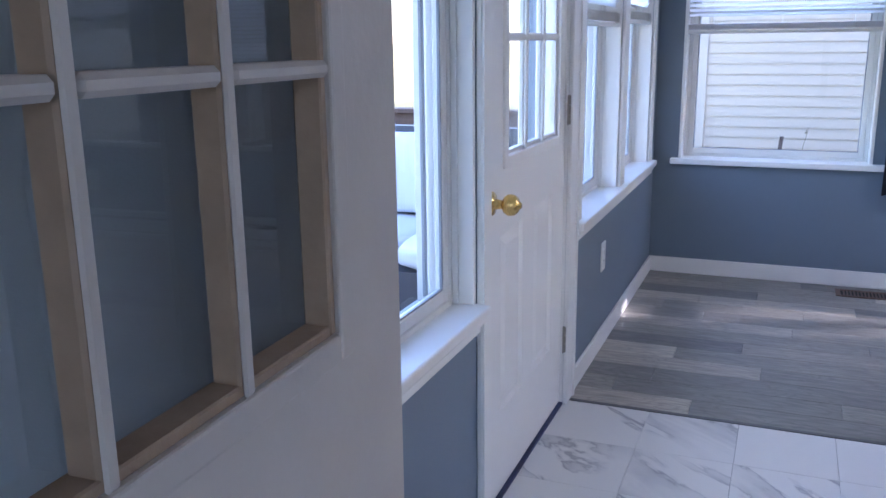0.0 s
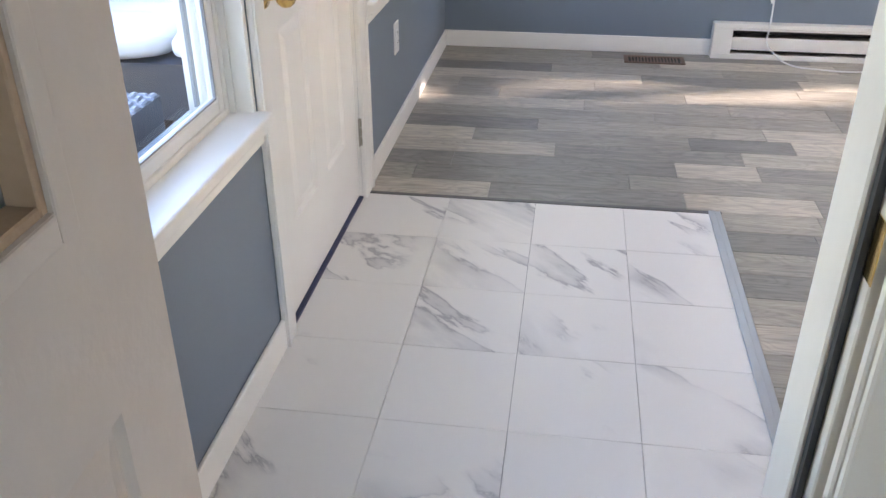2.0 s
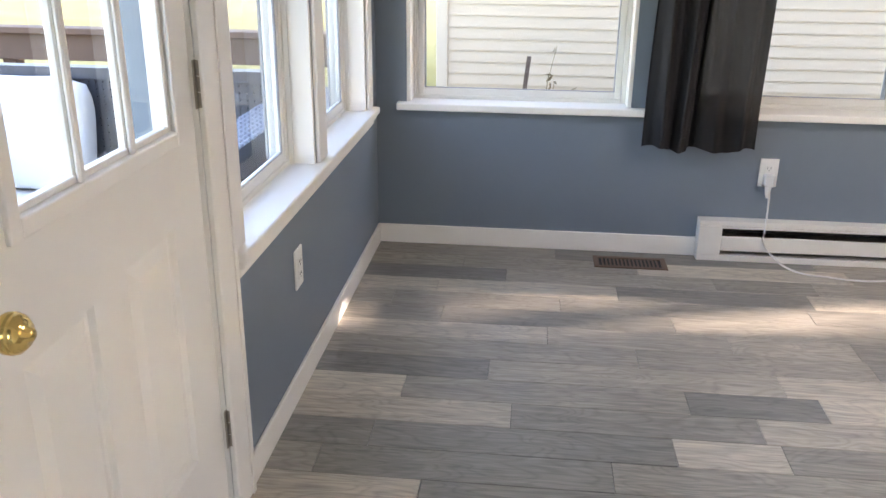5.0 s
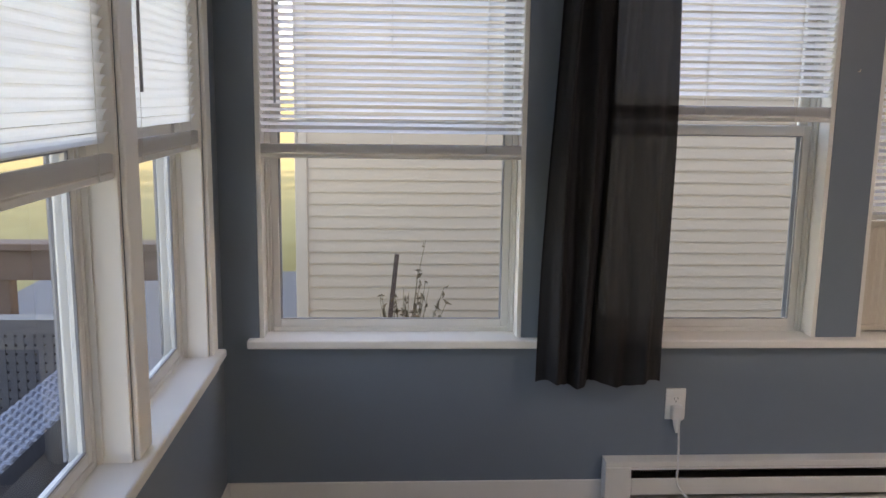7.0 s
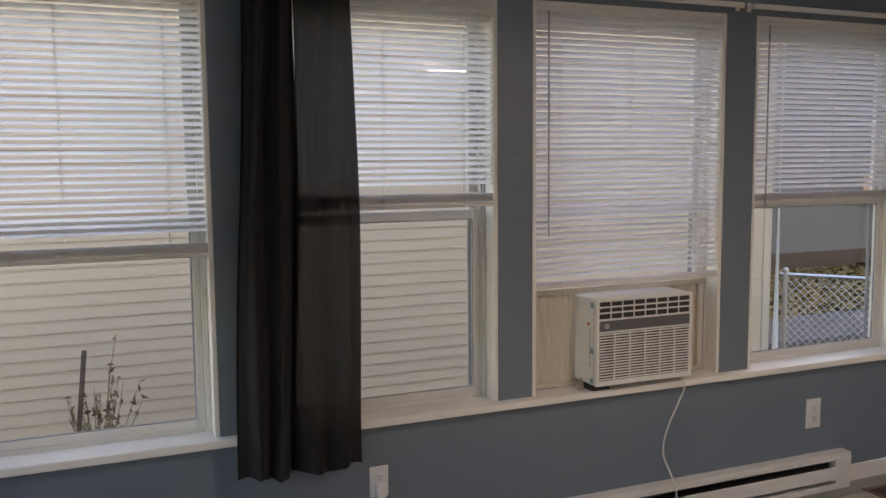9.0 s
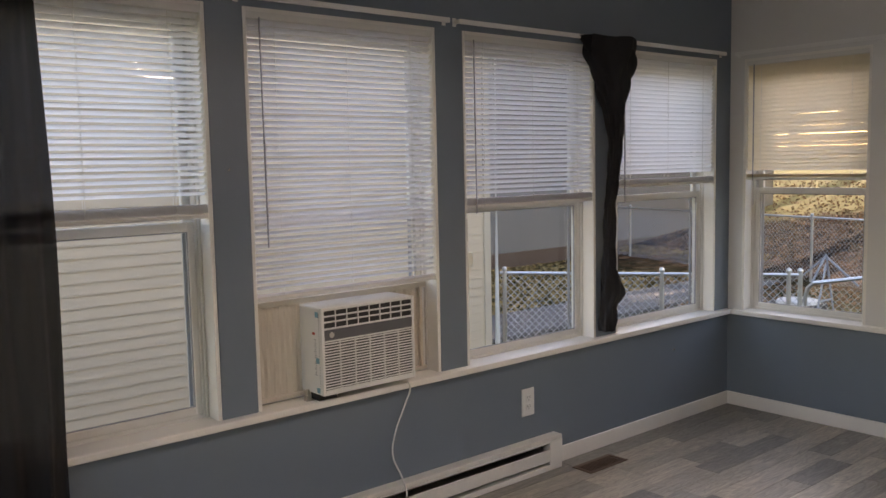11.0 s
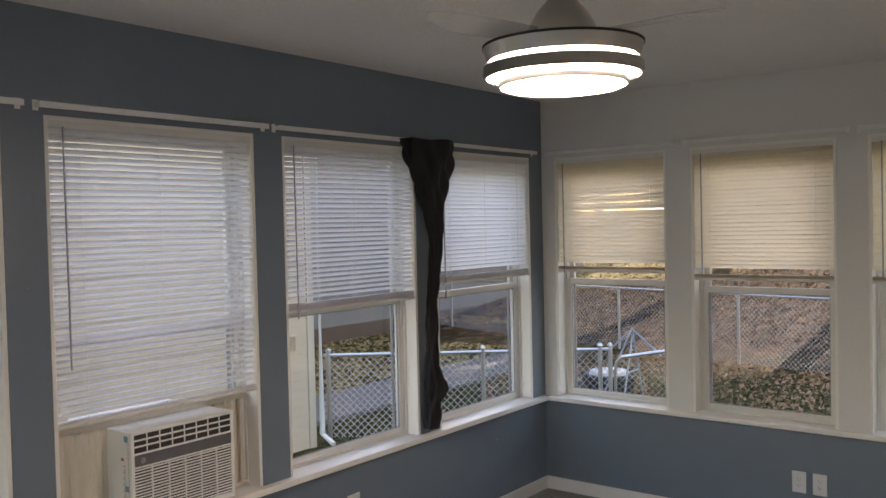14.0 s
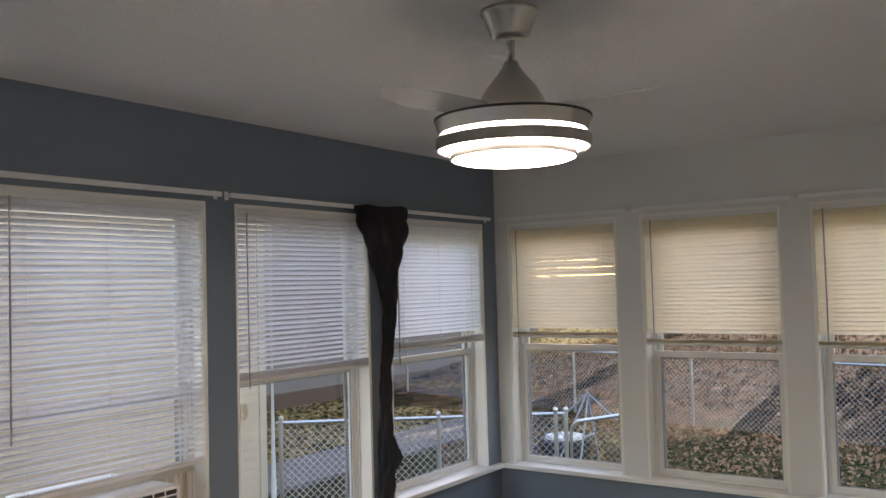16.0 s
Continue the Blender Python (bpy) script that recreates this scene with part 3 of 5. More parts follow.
for x0, x1 in ((-0.225, -0.001), (ACW + 0.001, 0.69)):
    bm = bmesh.new()
    n = int((x1 - x0) / 0.014)
    vs = [(bm.verts.new((x0 + (x1 - x0) * i / n, 0.088 + 0.006 * (i % 2), 0.03)), bm.verts.new((x0 + (x1 - x0) * i / n, 0.088 + 0.006 * (i % 2), 0.42))) for i in range(n + 1)]
    for a, b in zip(vs, vs[1:]):
        bm.faces.new((a[0], b[0], b[1], a[1]))
    part("accordion_panel", bm, PLEAT, ac)
boxes("panel_frame", PLEAT, ac, (-0.23, 0.70, 0.075, 0.10, 0.42, 0.445), (-0.23, 0.70, 0.075, 0.10, 0.012, 0.03), (0.66, 0.672, 0.07, 0.085, 0.03, 0.42))
boxes("base_bracket", DARK, ac, (0.01, 0.10, ACY + 0.05, ACY + 0.12, 0.0, ACZ0))
boxes("base_bracket", DARK, ac, (ACW - 0.10, ACW - 0.01, ACY + 0.12, ACY + 0.20, 0.0, ACZ0))
boxes("side_clamp", STEEL, ac, (-0.035, -0.012, -0.005, 0.02, 0.002, 0.03), (-0.028, -0.018, 0.0, 0.012, 0.03, 0.055))

WHITE_CORD = material("white_cord", (0.74, 0.74, 0.72), 0.4)


def cord(name, pts, label, r=0.0042):
    cu = bpy.data.curves.new(name, "CURVE")
    cu.dimensions, cu.bevel_depth, cu.bevel_resolution = "3D", r, 3
    sp = cu.splines.new("BEZIER")
    sp.bezier_points.add(len(pts) - 1)
    for p, q in zip(sp.bezier_points, pts):
        p.co, p.handle_left_type, p.handle_right_type = q, "AUTO", "AUTO"
    cu.materials.append(WHITE_CORD)
    return tagged(new(name, cu), label, "power cord")


cord("power_cord", [(2.43, YN - 0.06, 0.665), (2.445, YN - 0.055, 0.64), (2.44, YN - 0.02, 0.55), (2.38, YN - 0.015, 0.42), (2.36, YN - 0.02, 0.32), (2.385, YN - 0.05, 0.22), (2.385, YN - 0.085, 0.16), (2.37, YN - 0.10, 0.06), (2.30, YN - 0.16, 0.008), (2.05, YN - 0.21, 0.006), (1.80, YN - 0.18, 0.006), (1.60, YN - 0.19, 0.006), (1.42, YN - 0.24, 0.006), (1.25, YN - 0.22, 0.006), (1.10, YN - 0.15, 0.01), (1.03, YN - 0.09, 0.055), (1.0, YN - 0.075, 0.10), (1.0, YN - 0.072, 0.16), (1.005, YN - 0.05, 0.24), (1.005, YN - 0.04, 0.315)],
     "white power cord running along the floor to the outlet")


def outlet(m, label, plugged=False):
    e = thing("wall_outlet", m, label, "outlet", "wall outlets")
    boxes("cover_plate", PLASTIC, e, (-0.039, 0.039, -0.006, 0, -0.0625, 0.0625), bev=0.002)
    for z in (0.02, -0.02):
        boxes("socket", PLASTIC, e, (-0.017, 0.017, -0.009, -0.006, z - 0.015, z + 0.015), bev=0.002)
        boxes("slot", DARK, e, (-0.008, -0.006, -0.0096, -0.0088, z - 0.002, z + 0.007), (0.006, 0.008, -0.0096, -0.0088, z - 0.002, z + 0.007), (-0.002, 0.002, -0.0096, -0.0088, z - 0.011, z - 0.007))
    if plugged:
        bm = bmesh.new()
        box(bm, -0.022, 0.022, -0.045, -0.009, -0.055, 0.0)
        bevel(bm, 0.007, 2)
        part("plug", bm, PLASTIC, e, "white plug with reset button")
        bm = bmesh.new()
        tube(bm, [(0, -0.03, -0.05), (0, -0.034, -0.085), (0, -0.036, -0.105)], [0.016, 0.011, 0.005], 12)
        part("plug_neck", bm, PLASTIC, e)


outlet(Matrix.Translation((0.998, YN, 0.395)), "white duplex outlet with a plugged in cord", True)
outlet(WEST(3.718) @ Matrix.Translation((0, 0, 0.405)), "white duplex outlet low on the blue wall")
outlet(EAST(3.38) @ Matrix.Translation((0, 0, 0.325)), "white cover plate on the blue wall under the yard windows")
outlet(EAST(3.265) @ Matrix.Translation((0, 0, 0.325)), "white duplex outlet on the blue wall under the yard windows")
outlet(Matrix.Translation((3.28, YN, 0.39)) @ Matrix.Scale(1.2, 4), "white duplex outlet under the long sill")

# ---- baseboard heater ----
heater = thing("baseboard_heater", Matrix.Translation((0.722, YN, 0.0)), "long white enamel baseboard heater with open slots", "heater")
HL, HD, HH = 2.76, 0.065, 0.185
boxes("back_panel", DARK, heater, (0.01, HL - 0.01, -0.012, 0, 0.01, HH - 0.01))
boxes("top_cover", HEATER, heater, (0, HL, -HD, -0.0, HH - 0.022, HH), (0, HL, -HD, -HD + 0.004, HH - 0.034, HH - 0.0225), bev=0.002)
boxes("front_panel", HEATER, heater, (0.10, HL - 0.10, -HD - 0.004, -HD + 0.004, 0.050, 0.118), bev=0.003)
boxes("bottom_rail", HEATER, heater, (0, HL, -HD, 0, 0.0, 0.028), bev=0.002)
boxes("end_cap", HEATER, heater, (0, 0.10, -HD - 0.003, 0, 0.0285, HH - 0.0225), bev=0.002)
boxes("end_cap", HEATER, heater, (HL - 0.10, HL, -HD - 0.003, 0, 0.0285, HH - 0.0225), bev=0.002)
bm = bmesh.new()
tube(bm, [(0.1, -0.03, 0.09), (HL - 0.1, -0.03, 0.09)], 0.006, 8)
for k in range(0, 250):
    x = 0.12 + k * (HL - 0.24) / 250
    box(bm, x, x + 0.0006, -0.05, -0.012, 0.055, 0.125)
o = part("heating_element", bm, STEEL, heater)
o["kind"] = "stuff"

# ---- floor registers ----
def register(m, label):
    e = thing("floor_register", m, label, "floor register", "floor registers")
    REG = REGMAT
    boxes("well", DARK, e, (-0.135, 0.135, -0.045, 0.045, 0.0008, 0.0016))
    boxes("rim", REG, e, *[(a, b, c, d, 0.0016, 0.006) for a, b, c, d in ((-0.158, -0.135, -0.068, 0.068), (0.135, 0.158, -0.068, 0.068), (-0.135, 0.135, -0.068, -0.045), (-0.135, 0.135, 0.045, 0.068))], bev=0.0015)
    for k in range(1, 16):
        x = -0.135 + k * 0.27 / 16
        boxes("vane", REG, e, (x - 0.0035, x + 0.0035, -0.045, 0.045, 0.0016, 0.005))


REGMAT = material("brown_register", (0.16, 0.10, 0.07), 0.45, 0.4, vary=0.1)
register(Matrix.Translation((0.425, 4.935, 0)), "brown metal floor register near the wall")
register(Matrix.Translation((3.66, 4.90, 0)), "brown metal floor register near the heater")

# ---- ceiling fan with ring light ----
FX, FY = 2.285, 3.21
fan = thing("ceiling_fan", Matrix.Translation((FX, FY, ZC)), "brushed nickel ceiling fan with lit ring lamp and clear blades", "ceiling fan")
def turned(name, prof, mat, label="", n=56):
    bm = bmesh.new()
    lathe(bm, prof, n)
    return part(name, bm, mat, fan, label, smooth=False)


for nm, prof in (("canopy", [(0.001, -0.0), (0.088, 0.0), (0.088, -0.012), (0.08, -0.018), (0.06, -0.075), (0.052, -0.088), (0.03, -0.09), (0.001, -0.09)]),
                 ("downrod", [(0.001, -0.0550), (0.0135, -0.0550), (0.0135, -0.1600), (0.001, -0.1600)]),
                 ("motor_dome", [(0.001, -0.1550), (0.021, -0.1550), (0.026, -0.1700), (0.045, -0.1980), (0.075, -0.2320), (0.097, -0.2700), (0.107, -0.3050), (0.11, -0.3300), (0.001, -0.3320)])):
    o = turned(nm, prof, STEEL)
    o.data.shade_smooth()
turned("top_seal", [(0.001, -0.3310), (0.236, -0.3270), (0.236, -0.3340), (0.001, -0.3340)], DARK)
LED = glow("led_diffuser", (1.0, 0.98, 0.95), 7.0)
for nm, prof, mat in (("upper_ring", [(0.001, -0.3345), (0.234, -0.3345), (0.222, -0.3735), (0.001, -0.3735)], STEEL),
                      ("ring_diffuser", [(0.001, -0.3740), (0.205, -0.3740), (0.205, -0.3895), (0.001, -0.3895)], LED),
                      ("middle_ring", [(0.212, -0.3880), (0.234, -0.3880), (0.234, -0.4220), (0.226, -0.4220), (0.212, -0.3920)], STEEL),
                      ("ring_diffuser", [(0.001, -0.3905), (0.21, -0.3905), (0.21, -0.4220), (0.001, -0.4220)], LED),
                      ("lower_ring", [(0.001, -0.4225), (0.190, -0.4225), (0.190, -0.4480), (0.001, -0.4480)], STEEL),
                      ("lens", [(0.001, -0.4485), (0.183, -0.4485), (0.17, -0.4530), (0.001, -0.4570)], LED)):
    bm = bmesh.new()
    if nm == "middle_ring":
        n = 56
        rings = [[bm.verts.new((r * math.cos(2 * math.pi * k / n), r * math.sin(2 * math.pi * k / n), z)) for k in range(n)] for r, z in prof]
        for a, b in zip(rings, rings[1:] + rings[:1]):
            for k in range(n):
                bm.faces.new((a[k], a[(k + 1) % n], b[(k + 1) % n], b[k]))
    else:
        lathe(bm, prof, 56)
    part(nm, bm, mat, fan)
CLEAR = thin("clear_acrylic_blade", (0.4, 0.4, 0.4), 0.2, 0.25, see=0.75)
for k in range(3):
    bm = bmesh.new()
    pts = [(0.10, -0.045), (0.20, -0.07), (0.34, -0.075), (0.44, -0.03), (0.46, 0.02), (0.40, 0.045), (0.26, 0.05), (0.12, 0.045)]
    top = [bm.verts.new((x, y, -0.305 + 0.15 * (y + 0.02) + 0.05 * (x - 0.1))) for x, y in pts]
    bot = [bm.verts.new((v.co.x, v.co.y, v.co.z - 0.004)) for v in top]
    bm.faces.new(top)
    bm.faces.new(bot[::-1])
    for i in range(len(pts)):
        bm.faces.new((top[i], bot[i], bot[(i + 1) % len(pts)], top[(i + 1) % len(pts)]))
    o = part("blade", bm, CLEAR, fan, "clear acrylic fan blade")
    o.rotation_euler.z = radians(-82 + 120 * k)
    o.visible_shadow = True

# small hooks and nails in the piers
for x, z in ((1.60, 1.66), (4.60, 0.47)):
    e = thing("wall_hook", Matrix.Translation((x, YN, z)), "small metal hook screwed into the wall", "hook", "wall hooks")
    bm = bmesh.new()
    tube(bm, [(0, 0, 0), (0, -0.012, 0), (0, -0.016, 0.008)], 0.002, 6)
    part("hook_wire", bm, STEEL, e)
e = thing("wall_hook", Matrix.Translation((XE, 3.075, 1.86)), "small metal hook screwed into the white mullion", "hook", "wall hooks")
bm = bmesh.new()
tube(bm, [(0, 0, 0), (-0.012, 0, 0), (-0.016, 0, 0.008)], 0.0025, 6)
part("hook_wire", bm, STEEL, e)
# ---- outdoors ----
GZ = -0.65
def ground_material():
    m = material("yard_ground", (0.12, 0.1, 0.05), 1.0, spec=0.02, bump=0.15, bump_scale=25)
    nt = m.node_tree
    b = nt.nodes["Principled BSDF"]
    geo = nt.nodes.new("ShaderNodeNewGeometry")
    big, mid, leaf = (nt.nodes.new("ShaderNodeTexNoise") for _ in range(3))
    litter = nt.nodes.new("ShaderNodeTexVoronoi")
    litter.inputs["Scale"].default_value = 5.0
    warp = nt.nodes.new("ShaderNodeVectorMath")
    warp.operation = "MULTIPLY"
    warp.inputs[1].default_value = (1.0, 1.0, 0.2)
    nt.links.new(geo.outputs["Position"], warp.inputs[0])
    nt.links.new(warp.outputs[0], litter.inputs["Vector"])
    piece = nt.nodes.new("ShaderNodeSeparateXYZ")
    nt.links.new(litter.outputs["Color"], piece.inputs[0])
    for n, s_ in ((big, 0.16), (mid, 1.2), (leaf, 9.0)):
        n.inputs["Scale"].default_value, n.inputs["Detail"].default_value = s_, 5
        nt.links.new(geo.outputs["Position"], n.inputs["Vector"])
    r1 = nt.nodes.new("ShaderNodeValToRGB")
    r1.color_ramp.elements[0].position, r1.color_ramp.elements[1].position = 0.0, 1.0
    r1.color_ramp.elements[0].color, r1.color_ramp.elements[1].color = (0.006, 0.004, 0.003, 1), (0.14, 0.09, 0.055, 1)
    for p_, c_ in ((0.35, (0.018, 0.010, 0.006, 1)), (0.65, (0.045, 0.024, 0.014, 1)), (0.88, (0.09, 0.05, 0.03, 1))):
        r1.color_ramp.elements.new(p_).color = c_
    nt.links.new(piece.outputs["X"], r1.inputs["Fac"])
    r2 = nt.nodes.new("ShaderNodeValToRGB")
    r2.color_ramp.elements[0].position, r2.color_ramp.elements[1].position = 0.4, 0.6
    r2.color_ramp.elements[0].color, r2.color_ramp.elements[1].color = (0.014, 0.018, 0.008, 1), (0.085, 0.08, 0.035, 1)
    nt.links.new(leaf.outputs["Fac"], r2.inputs["Fac"])
    r3 = nt.nodes.new("ShaderNodeValToRGB")
    r3.color_ramp.elements[0].color, r3.color_ramp.elements[1].color = (0.30, 0.25, 0.10, 1), (0.44, 0.38, 0.18, 1)
    nt.links.new(mid.outputs["Fac"], r3.inputs["Fac"])
    sep = nt.nodes.new("ShaderNodeSeparateXYZ")
    nt.links.new(geo.outputs["Position"], sep.inputs[0])
    add = nt.nodes.new("ShaderNodeMath")
    add.operation = "MULTIPLY_ADD"
    nt.links.new(mid.outputs["Fac"], add.inputs[0])
    add.inputs[1].default_value = 5.0
    nt.links.new(sep.outputs["X"], add.inputs[2])
    leafy = nt.nodes.new("ShaderNodeMapRange")          # leaf litter lies beyond the fence
    leafy.inputs["From Min"].default_value, leafy.inputs["From Max"].default_value = 15.5, 18.5
    nt.links.new(add.outputs[0], leafy.inputs["Value"])
    mx = nt.nodes.new("ShaderNodeMix")
    mx.data_type = "RGBA"
    nt.links.new(leafy.outputs[0], mx.inputs["Factor"])
    nt.links.new(r2.outputs[0], mx.inputs["A"])
    nt.links.new(r1.outputs[0], mx.inputs["B"])
    dry = nt.nodes.new("ShaderNodeMapRange")            # dry bright lawn to the west and far off
    dry.inputs["From Min"].default_value, dry.inputs["From Max"].default_value = 0.5, -2.0
    nt.links.new(sep.outputs["X"], dry.inputs["Value"])
    far = nt.nodes.new("ShaderNodeMapRange")
    far.inputs["From Min"].default_value, far.inputs["From Max"].default_value = 36.5, 38.5
    mul = nt.nodes.new("ShaderNodeMath")
    mul.operation = "MULTIPLY_ADD"
    nt.links.new(sep.outputs["Y"], mul.inputs[0])
    mul.inputs[1].default_value = 1.1
    nt.links.new(sep.outputs["X"], mul.inputs[2])
    nt.links.new(mul.outputs[0], far.inputs["Value"])
    mxx = nt.nodes.new("ShaderNodeMath")
    mxx.operation = "MAXIMUM"
    nt.links.new(dry.outputs[0], mxx.inputs[0])
    nt.links.new(far.outputs[0], mxx.inputs[1])
    mx2 = nt.nodes.new("ShaderNodeMix")
    mx2.data_type = "RGBA"
    nt.links.new(mxx.outputs[0], mx2.inputs["Factor"])
    nt.links.new(mx.outputs["Result"], mx2.inputs["A"])
    nt.links.new(r3.outputs[0], mx2.inputs["B"])
    nt.links.new(mx2.outputs["Result"], b.inputs["Base Color"])
    return m


bm = bmesh.new()
N = 90
def gz(x, y):
    h = GZ + 0.03 * noise.noise((x * 0.3, y * 0.3, 0))
    if x > 15.5:
        h += 0.10 * (min(x, 45.0) - 15.5)
    return h + 0.02 * noise.noise((x * 0.9, y * 0.9, 3))


def axis(k):
    t = k / N * 2 - 1
    return 500 * t ** 3 + 40 * t
g = [[bm.verts.new((axis(i), axis(j), gz(axis(i), axis(j)) if abs(axis(i)) < 90 else gz(90 if axis(i) > 0 else -90, 0))) for i in range(N + 1)] for j in range(N + 1)]
for j in range(N):
    for i in range(N):
        bm.faces.new((g[j][i], g[j][i + 1], g[j + 1][i + 1], g[j + 1][i]))
structure(part("ground", bm, ground_material(), smooth=True), "dry lawn and leaf-strewn yard", "ground")

# fallen leaves as small cards
LEAF = material("fallen_leaf", (0.34, 0.21, 0.125), 0.9, vary=0.6, scale=3, bump=0, spec=0.1)
rl = random.Random(4)
bm = bmesh.new()
for k in range(30000):
    x = rl.uniform(9.0, 30) if k % 3 else rl.uniform(6.5, 15)
    y = rl.uniform(-2, 6 + (x - 6) * 0.75)
    z = gz(x, y) + 0.012
    s_ = rl.uniform(0.02, 0.045) * (1 + max(0, x - 12) * 0.04)
    q = Euler((rl.uniform(-1.3, 1.3), rl.uniform(-1.3, 1.3), rl.uniform(0, 6.3)))
    bm.faces.new([bm.verts.new(Vector((x, y, z)) + q.to_matrix() @ Vector(c) * s_) for c in ((-1, 0, 0), (0, -0.6, 0.15), (1, 0, 0), (0, 0.6, 0.15))])
tagged(part("fallen_leaves", bm, LEAF), "brown fallen leaves scattered over the yard", "leaves", kind="stuff")

STRAW = material("straw_leaf", (0.40, 0.29, 0.13), 0.9, vary=0.4, scale=3, bump=0, spec=0.1)
bm = bmesh.new()
for k in range(7000):
    x, y = rl.uniform(8.5, 17.5), rl.uniform(11.3, 15.3)
    q = Euler((rl.uniform(-0.5, 0.5), rl.uniform(-0.5, 0.5), rl.uniform(0, 6.3)))
    s_ = rl.uniform(0.03, 0.07)
    bm.faces.new([bm.verts.new(Vector((x, y, gz(x, y) + 0.015)) + q.to_matrix() @ Vector(c) * s_) for c in ((-1, 0, 0), (0, -0.5, 0.15), (1, 0, 0), (0, 0.5, 0.15))])
tagged(part("straw", bm, STRAW), "golden straw and leaves beyond the drive", "straw", kind="stuff")

# neighbour's house with lap siding
SIDING = material("beige_vinyl_siding", (0.58, 0.48, 0.355), 0.55, vary=0.04, scale=2, bump=0.15, bump_scale=30)
SIDE_TRIM = material("beige_corner_trim", (0.58, 0.50, 0.39), 0.5, vary=0.03)
nb = thing("neighbour_house", Matrix.Translation((-0.92, 9.15, GZ)), "beige house with horizontal vinyl lap siding", "house")
NBW, LAP = 7.79, 0.1016
boxes("wall", SIDING, nb, (0.02, NBW, 0.04, 6.0, -0.3, 4.3))
bm = bmesh.new()
box(bm, 0.10, NBW - 0.10, 0.0, 0.001, 0, 0.001)
bm.clear()
vs = [bm.verts.new(v) for v in ((0, 0.0, 0), (1, 0.0, 0), (1, 0.0, 0.012), (1, 0.009, LAP), (0, 0.009, LAP), (0, 0.0, 0.012), (0, 0.02, 0), (1, 0.02, 0))]
bm.faces.new((vs[0], vs[1], vs[2], vs[5]))
bm.faces.new((vs[5], vs[2], vs[3], vs[4]))
bm.faces.new((vs[6], vs[7], vs[1], vs[0]))
first = None
rs = random.Random(5)
for k in range(42):
    if first is None:
        first = part("siding_course", bm, SIDING, nb)
        o = first
    else:
        o = first.copy()
        scene.collection.objects.link(o)
    o.location = (0.10, 0.018, -0.02 + k * LAP)
    o.scale = (NBW - 0.20, 1, 1)
boxes("corner_board", SIDE_TRIM, nb, (0, 0.10, 0, 0.10, -0.1, 4.3), bev=0.004)
boxes("corner_board", SIDE_TRIM, nb, (NBW - 0.10, NBW, 0, 0.10, -0.1, 4.3), bev=0.004)
boxes("soffit", SIDE_TRIM, nb, (-0.3, NBW + 0.3, -0.35, 6.3, 4.3, 4.42))
bm = bmesh.new()
vs = [bm.verts.new(v) for v in ((-0.35, -0.4, 4.42), (NBW + 0.35, -0.4, 4.42), (NBW + 0.35, 3.0, 6.0), (-0.35, 3.0, 6.0), (-0.35, 6.4, 4.42), (NBW + 0.35, 6.4, 4.42))]
bm.faces.new(vs[:4])
bm.faces.new((vs[3], vs[2], vs[5], vs[4]))
bm.faces.new((vs[0], vs[3], vs[4]))
bm.faces.new((vs[1], vs[5], vs[2]))
bm.faces.new((vs[0], vs[4], vs[5], vs[1]))
part("roof", bm, material("roof_shingle", (0.12, 0.11, 0.10), 0.9), nb)
bm = bmesh.new()
tube(bm, [(NBW + 0.05, -0.04, 4.25), (NBW + 0.05, -0.04, 0.15), (NBW + 0.05, -0.22, 0.05)], 0.032, 10)
part("downspout", bm, material("white_downspout", (0.7, 0.7, 0.68), 0.4), nb, "white metal downspout")
boxes("meter_box", STEEL, nb, (NBW - 0.42, NBW - 0.33, -0.05, 0.0, 1.15, 1.32))

# far grey house beyond the fence
far = thing("far_house", Matrix.Translation((8.6, 15.4, GZ)), "grey stucco house with a dark shadowed wall", "house")
FARM = material("grey_stucco", (0.22, 0.215, 0.21), 0.8, vary=0.1, scale=1.5, bump=0.3, bump_scale=20)
boxes("wall", FARM, far, (0, 16, 0, 6, -0.3, 5.6))
boxes("roof", material("far_roof", (0.14, 0.12, 0.11), 0.9), far, (-0.4, 16.4, -0.5, 6.4, 5.6, 5.8))
boxes("foundation", material("foundation_brick", (0.13, 0.09, 0.07), 0.9), far, (0.2, 10, -0.05, 0.0, -0.3, 0.35))
boxes("window", DARK, far, (3.0, 4.1, -0.03, 0.0, 1.3, 2.5))
boxes("meter_box", STEEL, far, (6.6, 6.95, -0.12, 0.0, 1.3, 1.9))
pave = structure(boxes("pavement", material("concrete_drive", (0.15, 0.145, 0.14), 0.9, vary=0.12), None, (7.2, 16.5, 9.9, 11.2, GZ - 0.1, GZ + 0.045)), "grey concrete drive", "pavement")
structure(boxes("pavement", material("concrete_path", (0.16, 0.16, 0.17), 0.9, vary=0.12), None, (-4.2, -0.95, 8.2, 12.5, GZ - 0.1, GZ + 0.045)), "grey concrete path beside the house", "pavement")

# ---- chain-link fences ----
GALV = material("galvanised_steel", (0.55, 0.57, 0.58), 0.35, 0.9, vary=0.1, scale=20)


